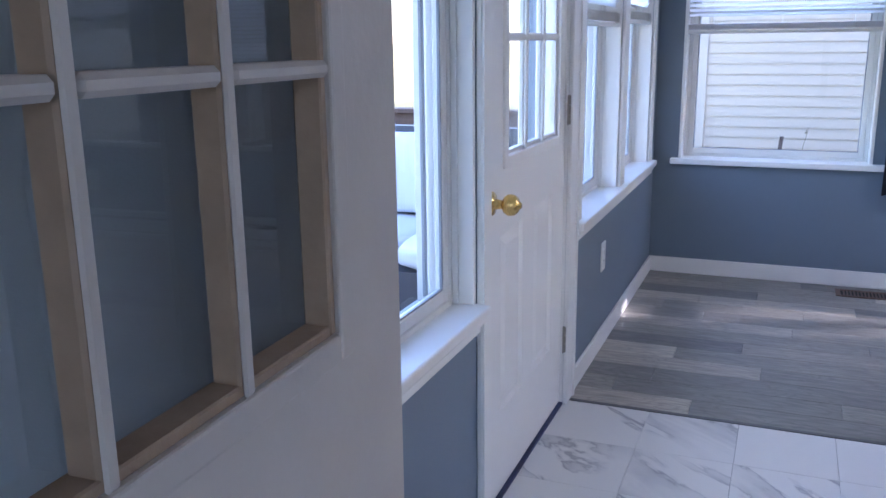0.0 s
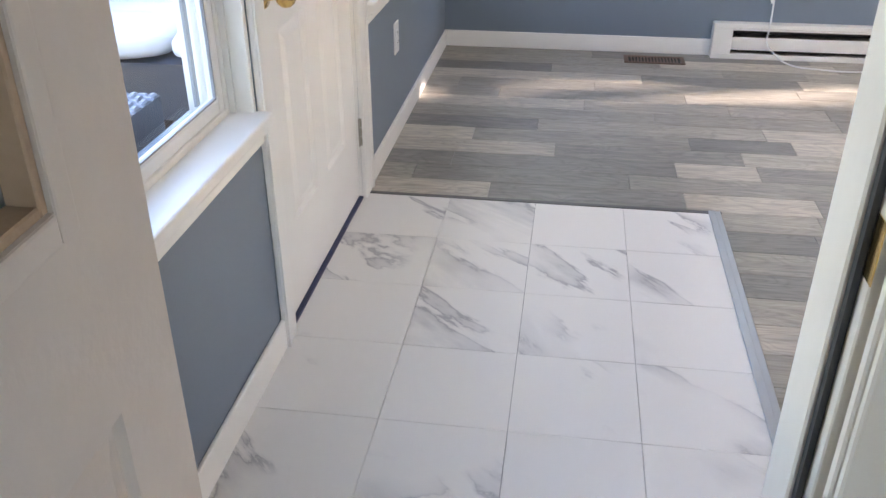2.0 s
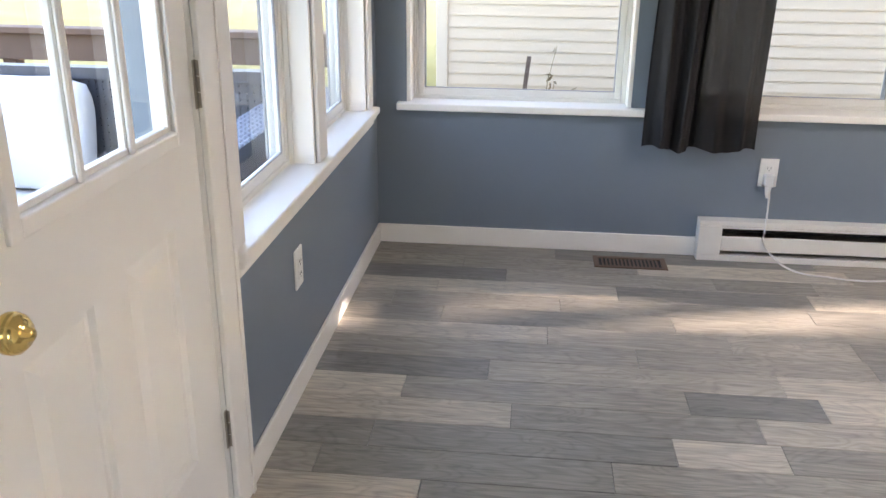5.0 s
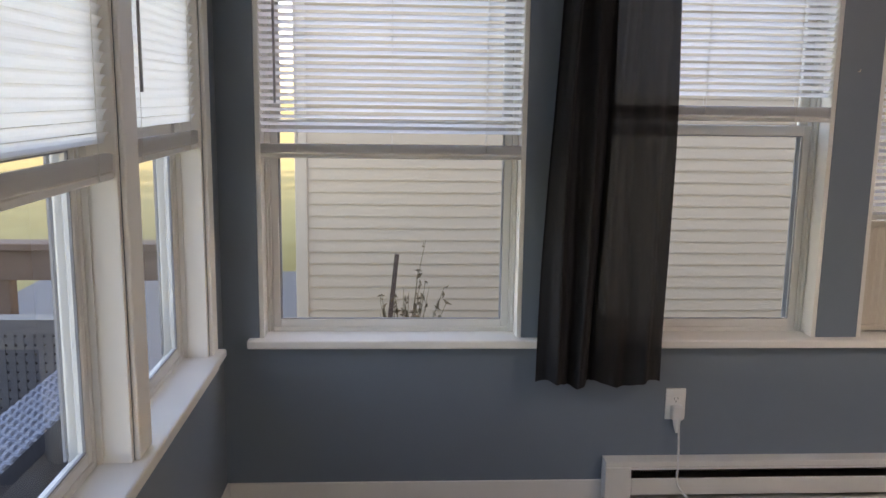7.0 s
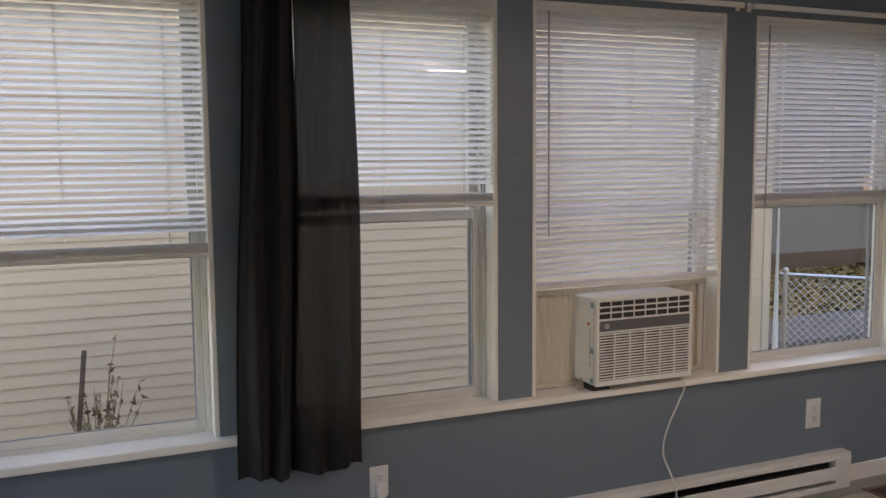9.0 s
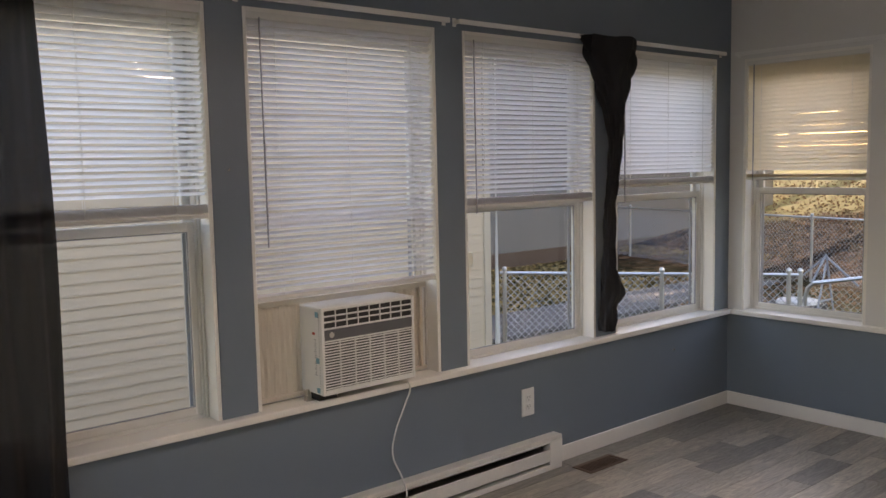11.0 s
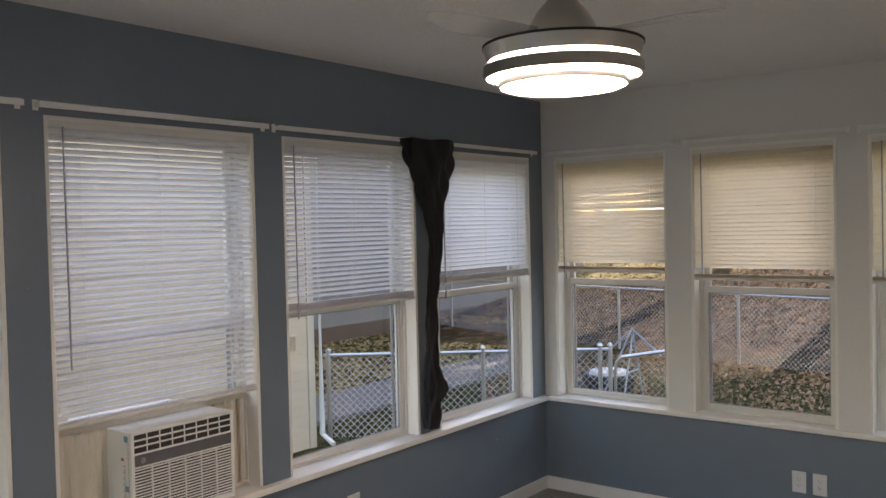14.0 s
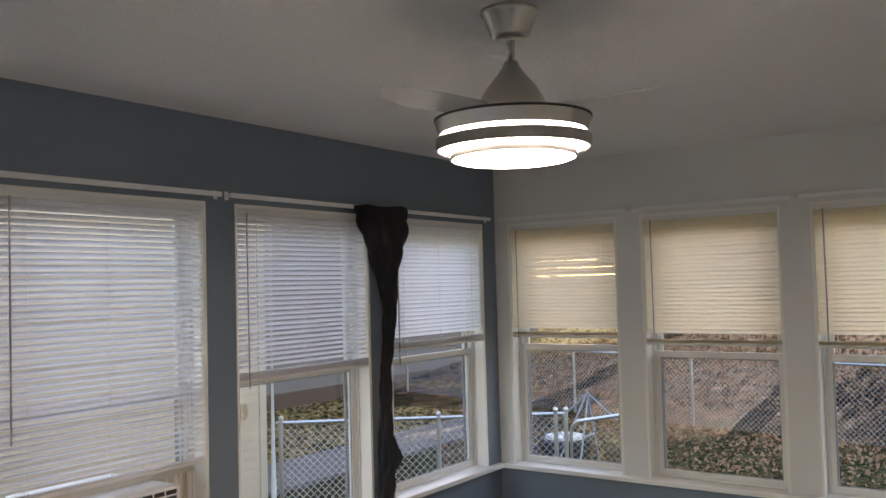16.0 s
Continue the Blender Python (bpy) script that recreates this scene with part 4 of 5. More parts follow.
def mesh_wire(bm, length, z0, z1, cell=0.06, r=0.0021):
    """Diamond wire in the local xz plane, as thin three-sided bars."""
    h = z1 - z0
    n = int(length / cell)
    k = int(h / cell) + 1
    for i in range(-k, n + 1):
        for s_ in (1, -1):
            xa, xb = (i * cell, i * cell + h) if s_ > 0 else (i * cell + h, i * cell)
            za, zb = z0, z1
            if s_ > 0 or True:
                (xa, za), (xb, zb) = sorted(((xa, za), (xb, zb)))
                if xb <= 0 or xa >= length:
                    continue
                if xa < 0:
                    za += (zb - za) * (0 - xa) / (xb - xa)
                    xa = 0
                if xb > length:
                    zb = za + (zb - za) * (length - xa) / (xb - xa)
                    xb = length
                tube(bm, [(xa, 0.003 * s_, za), (xb, 0.003 * s_, zb)], r, 3, close=False)


def fence(name, p, q, h, posts, cell, r, label, rail=True):
    d = Vector((q[0] - p[0], q[1] - p[1], 0))
    e = thing(name, Matrix.Translation((p[0], p[1], p[2])) @ Matrix.Rotation(math.atan2(d.y, d.x), 4, "Z"), label, "fence", "chain-link fences")
    L = d.length
    for x in posts:
        bm = bmesh.new()
        tube(bm, [(x, 0, -0.05), (x, 0, h + 0.03)], 0.026, 10)
        bmesh.ops.create_uvsphere(bm, u_segments=10, v_segments=6, radius=0.034, matrix=Matrix.Translation((x, 0, h + 0.035)))
        part("post", bm, GALV, e)
    if rail:
        bm = bmesh.new()
        tube(bm, [(0, 0, h - 0.01), (L, 0, h - 0.01)], 0.019, 8)
        part("top_rail", bm, GALV, e)
    bm = bmesh.new()
    mesh_wire(bm, L, 0.03, h, cell, r)
    o = part("wire_mesh", bm, GALV, e)
    o["kind"] = "stuff"
    return e


fence("rear_fence", (12.5, -3.0, GZ + 0.02), (17.2, 19.0, GZ + 0.02), 1.22, (0.3, 2.8, 5.3, 7.78, 10.19, 12.74, 15.2, 17.7, 20.2), 0.085, 0.0028, "galvanised chain-link fence along the leafy slope")
fence("yard_fence", (9.22, 6.62, GZ), (7.15, 9.3, GZ), 1.02, (0.0, 0.12, 1.5, 3.33), 0.085, 0.0042, "short run of galvanised chain-link fence by the gate")
gate = thing("metal_gate", Matrix.Translation((9.0, 6.5, GZ)) @ Matrix.Rotation(radians(-78), 4, "Z"), "galvanised tube gate with rounded corners, ajar", "gate")
bm = bmesh.new()
tube(bm, [(0.05, 0, 0.08), (0.05, 0, 0.80), (0.07, 0, 0.90), (0.13, 0, 0.96), (0.85, 0, 1.09), (0.93, 0, 1.06), (0.95, 0, 0.98), (0.95, 0, 0.08), (0.05, 0, 0.08)], 0.022, 8)
part("gate_frame", bm, GALV, gate)
bm = bmesh.new()
mesh_wire(bm, 0.88, 0.1, 0.92, 0.075, 0.0028)
o = part("wire_mesh", bm, GALV, gate)
o.location.x, o["kind"] = 0.06, "stuff"
bm = bmesh.new()
tube(bm, [(0.88, 0.03, 0.0), (0.88, 0.03, 1.0)], 0.022, 8)
tube(bm, [(0.98, 0.06, 0.0), (0.98, 0.06, 1.05)], 0.024, 8)
part("latch_post", bm, GALV, gate)
# folded frame and tubs behind the gate
PALE = material("pale_blue_metal", (0.32, 0.36, 0.42), 0.4)
af = thing("folding_frame", Matrix.Translation((10.4, 6.9, GZ)), "pale metal folding a-frame stand in the yard", "stand")
bm = bmesh.new()
for a, b in (((-0.35, 0, 0), (0, 0, 1.0)), ((0.35, 0, 0), (0, 0, 1.12)), ((-0.3, 0.4, 0), (0, 0, 1.12)), ((-0.18, 0, 0.55), (0.18, 0, 0.55)), ((0, 0, 1.1), (0.12, -0.35, 0.75)), ((0, 0, 1.1), (0.05, 0.35, 0.8))):
    tube(bm, [a, b], 0.013, 8)
part("frame_tubes", bm, PALE, af)
TUBM, WHT = material("black_rubber", (0.03, 0.03, 0.03), 0.7), material("white_lid", (0.72, 0.72, 0.70), 0.5)
for x, y, r in ((10.6, 7.35, 0.36), (9.9, 7.7, 0.30)):
    tb = thing("garden_tub", Matrix.Translation((x, y, GZ)), "black rubber tub with a round white lid", "tub", "garden tubs")
    bm = bmesh.new()
    lathe(bm, [(0.001, 0), (r * 0.8, 0), (r, 0.42), (r * 0.96, 0.45), (0.001, 0.45)], 28)
    part("tub", bm, TUBM, tb)
    bm = bmesh.new()
    lathe(bm, [(0.001, 0.452), (r * 0.75, 0.452), (r * 0.7, 0.49), (0.001, 0.5)], 28)
    part("lid", bm, WHT, tb)
pinkm = material("pink_brick_pile", (0.45, 0.22, 0.20), 0.8)
pile = thing("brick_pile", Matrix.Translation((9.8, 6.75, GZ)), "small pile of pinkish bricks near the gate", "bricks")
rb = random.Random(8)
for k in range(14):
    o = boxes("brick", pinkm, pile, (-0.1, 0.1, -0.05, 0.05, 0, 0.06))
    o.location = (rb.uniform(-0.25, 0.25), rb.uniform(-0.3, 0.3), 0.062 * (k // 5))
    o.rotation_euler.z = rb.uniform(0, 3)

# ---- unseen trees, added to keep the low sun off yard and room ----
BARK = material("bark", (0.11, 0.08, 0.06), 0.95, vary=0.3, scale=12, bump=0.8, bump_scale=15)
FOL = thin("autumn_foliage", (0.10, 0.085, 0.03), 0.3, 0.6)


SIDE = Vector((-math.cos(SUN_AZ), math.sin(SUN_AZ), 0))
RISE = SUN_DIR.cross(SIDE)
GAPS = [((-0.44, 4.30, 0), 0.16, 0.12), ((0.50, 4.38, 0), 0.18, 0.19), ((1.36, 4.52, 0), 0.14, 0.12)]   # leaves are left out here so that sun patches land on the floor


def sunlit_gap(p):
    return any(abs((p - Vector(c)).dot(SIDE)) < a and abs((p - Vector(c)).dot(RISE)) < b for c, a, b in GAPS)


def tree(x, y, h, r, n, seed, low, sparse=-0.22):
    rt = random.Random(seed)
    e = thing("tree", Matrix.Translation((x, y, gz(x, y) - 0.1)), "unseen tall tree added to block the low sun, thinning autumn foliage", "tree", "yard trees")
    bm = bmesh.new()
    tube(bm, [(0, 0, 0), (0.05, 0.02, h * 0.3), (0.15, 0.1, h * 0.6), (0.1, 0.2, h)], [0.26, 0.2, 0.13, 0.03], 10)
    for k in range(14):
        a, z = rt.uniform(0, 6.3), rt.uniform(low, h * 0.85)
        tube(bm, [(0.1, 0.05, z), (math.cos(a) * r * 0.5, math.sin(a) * r * 0.5, z + r * 0.2), (math.cos(a) * r * 0.95, math.sin(a) * r * 0.95, z + r * 0.35)], [0.08, 0.05, 0.015], 6)
    part("trunk", bm, BARK, e)
    bm = bmesh.new()
    for k in range(n):
        while True:
            p = Vector((rt.uniform(-1, 1), rt.uniform(-1, 1), rt.uniform(-1, 1)))
            if p.length < 1:
                break
        c = Vector((p.x * r, p.y * r, low + (h + 0.5 - low) * (p.z * 0.5 + 0.5)))
        if noise.noise(c * 0.8 + Vector((seed, 0, 0))) < sparse or sunlit_gap(c + Vector((x, y, gz(x, y) - 0.1))):
            continue
        s_ = rt.uniform(0.10, 0.24)
        q = Euler([rt.uniform(0, 6.3) for _ in range(3)]).to_matrix()
        bm.faces.new([bm.verts.new(c + q @ Vector(v) * s_) for v in ((-1, 0, 0), (0, -0.6, 0.1), (1, 0, 0), (0, 0.6, 0.1))])
    o = part("crown", bm, FOL, e)
    o["kind"] = "stuff"


# crowns stand in the sun's way, out of view above the blinds
for k, (x, y, h, r, n, low) in enumerate(((24, -0.2, 9.5, 3.8, 10000, 1.4), (25, 11.0, 9.0, 3.4, 8000, 1.4), (31, 4.5, 10, 3.8, 7000, 1.4), (22, -6, 9, 3.6, 7000, 1.4), (34, 16, 11, 4.2, 5000, 3), (36, -4, 11, 4.2, 5000, 3), (28, 1.8, 11, 3.6, 7000, 1.6), (40, 3.9, 14, 5.2, 9000, 3.0), (42, 16.2, 14, 5.2, 9000, 3.0), (40, -5.5, 14, 5.4, 9000, 3.0), (44, -15, 14, 5.4, 7000, 3.0), (46, 26, 14, 5.4, 7000, 3.0), (21, 6.5, 9.6, 4.5, 17000, 1.5))):
    tree(x, y, h, r, n, 11 + k, low, -0.22 if k < 12 else -0.6)

# ---- west deck ----
DECKM = material("red_brown_deck_board", (0.13, 0.075, 0.06), 0.6, vary=0.25, scale=6, bump=0.3, bump_scale=40)
DZ = -0.14
dk = thing("deck", Matrix.Translation((0, 0, DZ)), "red-brown wooden deck outside the door", "deck")
dk["kind"] = "structure"
bm = bmesh.new()
box(bm, -5.6, XW - WALL_T - 0.004, -0.07, 0.07, -0.035, 0)
db = part("deck_board", bm, DECKM, dk)
db.location.y = -0.5
for k in range(1, 47):
    o = db.copy()
    scene.collection.objects.link(o)
    o.location.y = -0.5 + k * 0.147
boxes("joist", DECKM, dk, *[(x - 0.02, x + 0.02, -0.6, 6.3, -0.2, -0.036) for x in (-5.4, -4.2, -3.0, -1.8, -0.95)])
boxes("footing_post", DECKM, dk, *[(x, x + 0.1, y, y + 0.1, GZ - DZ - 0.1, -0.2) for x in (-5.4, -3.0, -1.1) for y in (0.0, 3.0, 6.1)])
RAILM = material("weathered_brown_rail", (0.14, 0.085, 0.06), 0.7, vary=0.2, scale=10, bump=0.3)


def deck_rail(p, q, label):
    d = Vector((q[0] - p[0], q[1] - p[1], 0))
    e = thing("deck_rail", Matrix.Translation((p[0], p[1], DZ)) @ Matrix.Rotation(math.atan2(d.y, d.x), 4, "Z"), label, "railing", "deck railings")
    e["kind"] = "structure"
    L = d.length
    boxes("cap_rail", RAILM, e, (0, L, -0.07, 0.07, 0.90, 0.938), bev=0.004)
    boxes("face_board", RAILM, e, (0, L, -0.02, 0.02, 0.74, 0.8995), bev=0.003)
    boxes("lower_rail", RAILM, e, (0, L, -0.02, 0.02, 0.10, 0.19), bev=0.003)
    n = max(1, round(L / 1.25))
    for k in range(n + 1):
        x = 0.05 + (L - 0.1) * k / n
        boxes("rail_post", RAILM, e, (x - 0.045, x + 0.045, 0.021, 0.11, 0.0, 0.899), bev=0.004)


deck_rail((-5.6, 6.38), (XW - WALL_T - 0.03, 6.38), "brown wooden deck railing at the end of the deck")
deck_rail((-5.55, -0.4), (-5.55, 6.25), "brown wooden deck railing along the yard")

# wicker furniture
WICK = material("dark_wicker", (0.055, 0.06, 0.075), 0.45, vary=0.3, scale=40, bump=0.2)
WICK2 = material("grey_blue_wicker", (0.20, 0.23, 0.30), 0.45, vary=0.3, scale=40, bump=0.2)
CUSH = material("white_cushion", (0.74, 0.73, 0.72), 0.9, vary=0.03, bump=0.25, bump_scale=120)


def weave(bm, x0, x1, y0, y1, z, cell=0.022):
    """Flat woven top: over and under strands, thick and rounded."""
    nx, ny = int((x1 - x0) / cell), int((y1 - y0) / cell)
    for i in range(nx):
        for j in range(ny):
            cx, cy = x0 + (i + 0.5) * (x1 - x0) / nx, y0 + (j + 0.5) * (y1 - y0) / ny
            a, b = (cell * 0.62, cell * 0.30) if (i + j) % 2 else (cell * 0.30, cell * 0.62)
            t = [bm.verts.new((cx + u * a * 0.55, cy + v * b * 0.55, z + 0.006)) for u, v in ((-1, -1), (1, -1), (1, 1), (-1, 1))]
            l = [bm.verts.new((cx + u * a, cy + v * b, z)) for u, v in ((-1, -1), (1, -1), (1, 1), (-1, 1))]
            bm.faces.new(t)
            for k in range(4):
                bm.faces.new((l[k], l[(k + 1) % 4], t[(k + 1) % 4], t[k]))


def cushion(name, parent, x0, x1, y0, y1, z0, z1, tilt=None, label="plump white cushion"):
    bm = bmesh.new()
    cx, cy, cz = (x0 + x1) / 2, (y0 + y1) / 2, (z0 + z1) / 2
    bmesh.ops.create_cube(bm, size=2)
    bmesh.ops.subdivide_edges(bm, edges=bm.edges, cuts=7, use_grid_fill=True)
    for v in bm.verts:
        p = v.co.copy()
        f = [(1 - 0.10 * (p[(i + 1) % 3] ** 4 + p[(i + 2) % 3] ** 4)) for i in range(3)]
        v.co = Vector((p.x * f[0] * (x1 - x0) / 2, p.y * f[1] * (y1 - y0) / 2, p.z * f[2] * (z1 - z0) / 2))
        v.co += Vector((0, 0, 0.008 * noise.noise(v.co * 6)))
    o = part(name, bm, CUSH, parent, label, smooth=True)
    o.location = (cx, cy, cz)
    if tilt:
        o.rotation_euler = tilt
    return o


def wicker_panel(bm, x0, x1, z0, z1, y0, y1, hole=0.03):
    """An upright woven panel with small holes, between y0 and y1."""
    nx, nz = int((x1 - x0) / hole), int((z1 - z0) / hole)
    for i in range(nx + 1):
        x = x0 + (x1 - x0) * i / nx
        box(bm, max(x0, x - hole * 0.37), min(x1, x + hole * 0.37), y0, y1, z0, z1)
    for j in range(nz + 1):
        z = z0 + (z1 - z0) * j / nz
        box(bm, x0, x1, y0 + 0.002, y1 + 0.002, max(z0, z - hole * 0.37), min(z1, z + hole * 0.37))


def wicker_sofa(m, w, d, label, arms=(True, True), skip_last=False):
    """Local x along the seat, back at y=d."""
    e = thing("wicker_sofa", m, label, "outdoor sofa", "wicker seats")
    bm = bmesh.new()
    box(bm, 0.0, w, 0.02, d - 0.02, 0.10, 0.36)
    for x in (0.03, w - 0.09):
        for y in (0.03, d - 0.09):
            box(bm, x, x + 0.06, y, y + 0.06, 0, 0.1)
    part("seat_base", bm, WICK, e)
    bm = bmesh.new()
    wicker_panel(bm, 0.02, w - 0.02, 0.36, 0.93, d - 0.05, d - 0.03)
    box(bm, 0.0, w, d - 0.07, d, 0.93, 0.975)
    part("backrest", bm, WICK, e)
    for k, on in enumerate(arms):
        if not on:
            continue
        x = 0.0 if k == 0 else w - 0.16
        bm = bmesh.new()
        box(bm, x, x + 0.16, 0.0, d - 0.075, 0.36, 0.845)
        part("arm", bm, WICK, e)
        bm = bmesh.new()
        weave(bm, x + 0.001, x + 0.159, 0.0, d - 0.075, 0.846)
        o = part("arm_weave", bm, WICK2, e, "grey-blue woven arm top")
        o["kind"] = "stuff"
    n = max(1, round((w - 0.3) / 0.62))
    x0 = 0.17 if arms[0] else 0.02
    x1 = w - (0.17 if arms[1] else 0.02)
    for k in range(n):
        a, b = x0 + (x1 - x0) * k / n, x0 + (x1 - x0) * (k + 1) / n
        cushion("seat_cushion", e, a + 0.005, b - 0.005, 0.0, d - 0.16, 0.362, 0.50)
        if k == n - 1 and skip_last:
            continue
        cushion("back_cushion", e, a + 0.005, b - 0.005, d - 0.26, d - 0.10, 0.50, 0.95, (radians(-10), 0, 0))
    return e


wicker_sofa(Matrix.Translation((-2.60, 3.80, DZ)), 1.64, 0.95, "dark wicker outdoor sofa with white cushions by the windows", (True, True), True)
wicker_sofa(Matrix.Translation((-4.55, 3.2, DZ)) @ Matrix.Rotation(radians(90), 4, "Z"), 2.3, 0.9, "dark wicker corner sofa with white cushions across the deck", (False, False))
wicker_sofa(Matrix.Translation((-0.92, 2.07, DZ)) @ Matrix.Rotation(math.pi, 4, "Z"), 0.80, 0.86, "dark wicker armchair with white cushion under the window", (True, True))
def scatter(m, label):
    e = thing("throw_pillow", m, label, "pillow", "throw pillows")
    cushion("pillow_cover", e, -0.22, 0.22, -0.22, 0.22, -0.07, 0.07, label="white pillow with grey line pattern")
scatter(Matrix.Translation((-4.62, 4.9, DZ + 0.72)) @ Matrix.Rotation(radians(80), 4, "Y"), "white throw pillow leaning on the corner sofa")
tbl = thing("wicker_table", Matrix.Translation((-2.90, 2.75, DZ)), "dark wicker coffee table with a glass top and lower shelf", "coffee table")
boxes("table_frame", WICK, tbl, *frame_bars(0, 0.0, 0, 0.0, 0, 0, 0)[:0], (0, 0.75, 0, 0.06, 0.50, 0.56), (0, 0.75, 0.84, 0.90, 0.50, 0.56), (0, 0.06, 0.06, 0.84, 0.50, 0.56), (0.69, 0.75, 0.06, 0.84, 0.50, 0.56), (0.06, 0.69, 0.06, 0.84, 0.535, 0.55))
for x in (0.01, 0.69):
    for y in (0.01, 0.84):
        boxes("leg", WICK, tbl, (x, x + 0.05, y, y + 0.05, 0, 0.50))
boxes("shelf", material("blue_grey_shelf", (0.12, 0.17, 0.25), 0.3), tbl, (0.06, 0.69, 0.06, 0.84, 0.18, 0.2))
boxes("glass_top", material("glossy_table_top", (0.25, 0.30, 0.36), 0.08), tbl, (0.002, 0.748, 0.002, 0.898, 0.5605, 0.567), bev=0.002)
tray = boxes("tray", material("teal_tray", (0.35, 0.55, 0.58), 0.4), None, (-2.80, -2.45, 3.2, 3.45, DZ + 0.201, DZ + 0.235), bev=0.01)
tagged(tray, "pale teal tray on the shelf of the coffee table", "tray")

# dried plant and stake by the neighbour's wall
plant = thing("dried_plant", Matrix.Translation((-0.02, 7.5, GZ)), "dried garden plant with curled brown leaves beside a stake", "plant")
DRY = material("dry_stem", (0.22, 0.18, 0.11), 0.9, vary=0.2)
rp = random.Random(21)
bs, bl_ = bmesh.new(), bmesh.new()
for k in range(26):
    a, h, sp = rp.uniform(0, 6.3), rp.uniform(0.65, 1.05) if k else 1.24, rp.uniform(0.05, 0.36)
    pts = [(0.02 * math.cos(a), 0.02 * math.sin(a), 0)] + [(math.cos(a) * sp * t ** 1.5 + rp.uniform(-0.015, 0.015), math.sin(a) * sp * t ** 1.5, h * t) for t in (0.35, 0.6, 0.8, 1.0)]
    tube(bs, pts, [0.005, 0.004, 0.003, 0.003, 0.002], 5)
    for j in range(9):
        t = rp.uniform(0.55, 1.0)
        c = Vector((math.cos(a) * sp * t ** 1.5, math.sin(a) * sp * t ** 1.5, h * t))
        q = Euler([rp.uniform(0, 6.3) for _ in range(3)]).to_matrix()
        s_ = rp.uniform(0.018, 0.04)
        vs = [bl_.verts.new(c + q @ Vector(v) * s_) for v in ((-1, 0, 0), (0, -0.35, 0.2), (1, 0, -0.3), (0, 0.35, 0.2))]
        bl_.faces.new(vs)
part("stems", bs, DRY, plant)
part("leaves", bl_, material("dry_leaf", (0.20, 0.15, 0.09), 0.9, vary=0.3), plant)
stake = boxes("garden_stake", material("rusty_stake", (0.13, 0.09, 0.07), 0.8), None, (-0.015, 0.015, -0.012, 0.012, 0, 1.22))
stake.matrix_world = Matrix.Translation((-0.20, 7.45, GZ - 0.02)) @ Matrix.Rotation(radians(6), 4, "Y")
tagged(stake, "dark rusty metal garden stake standing in the ground", "stake")
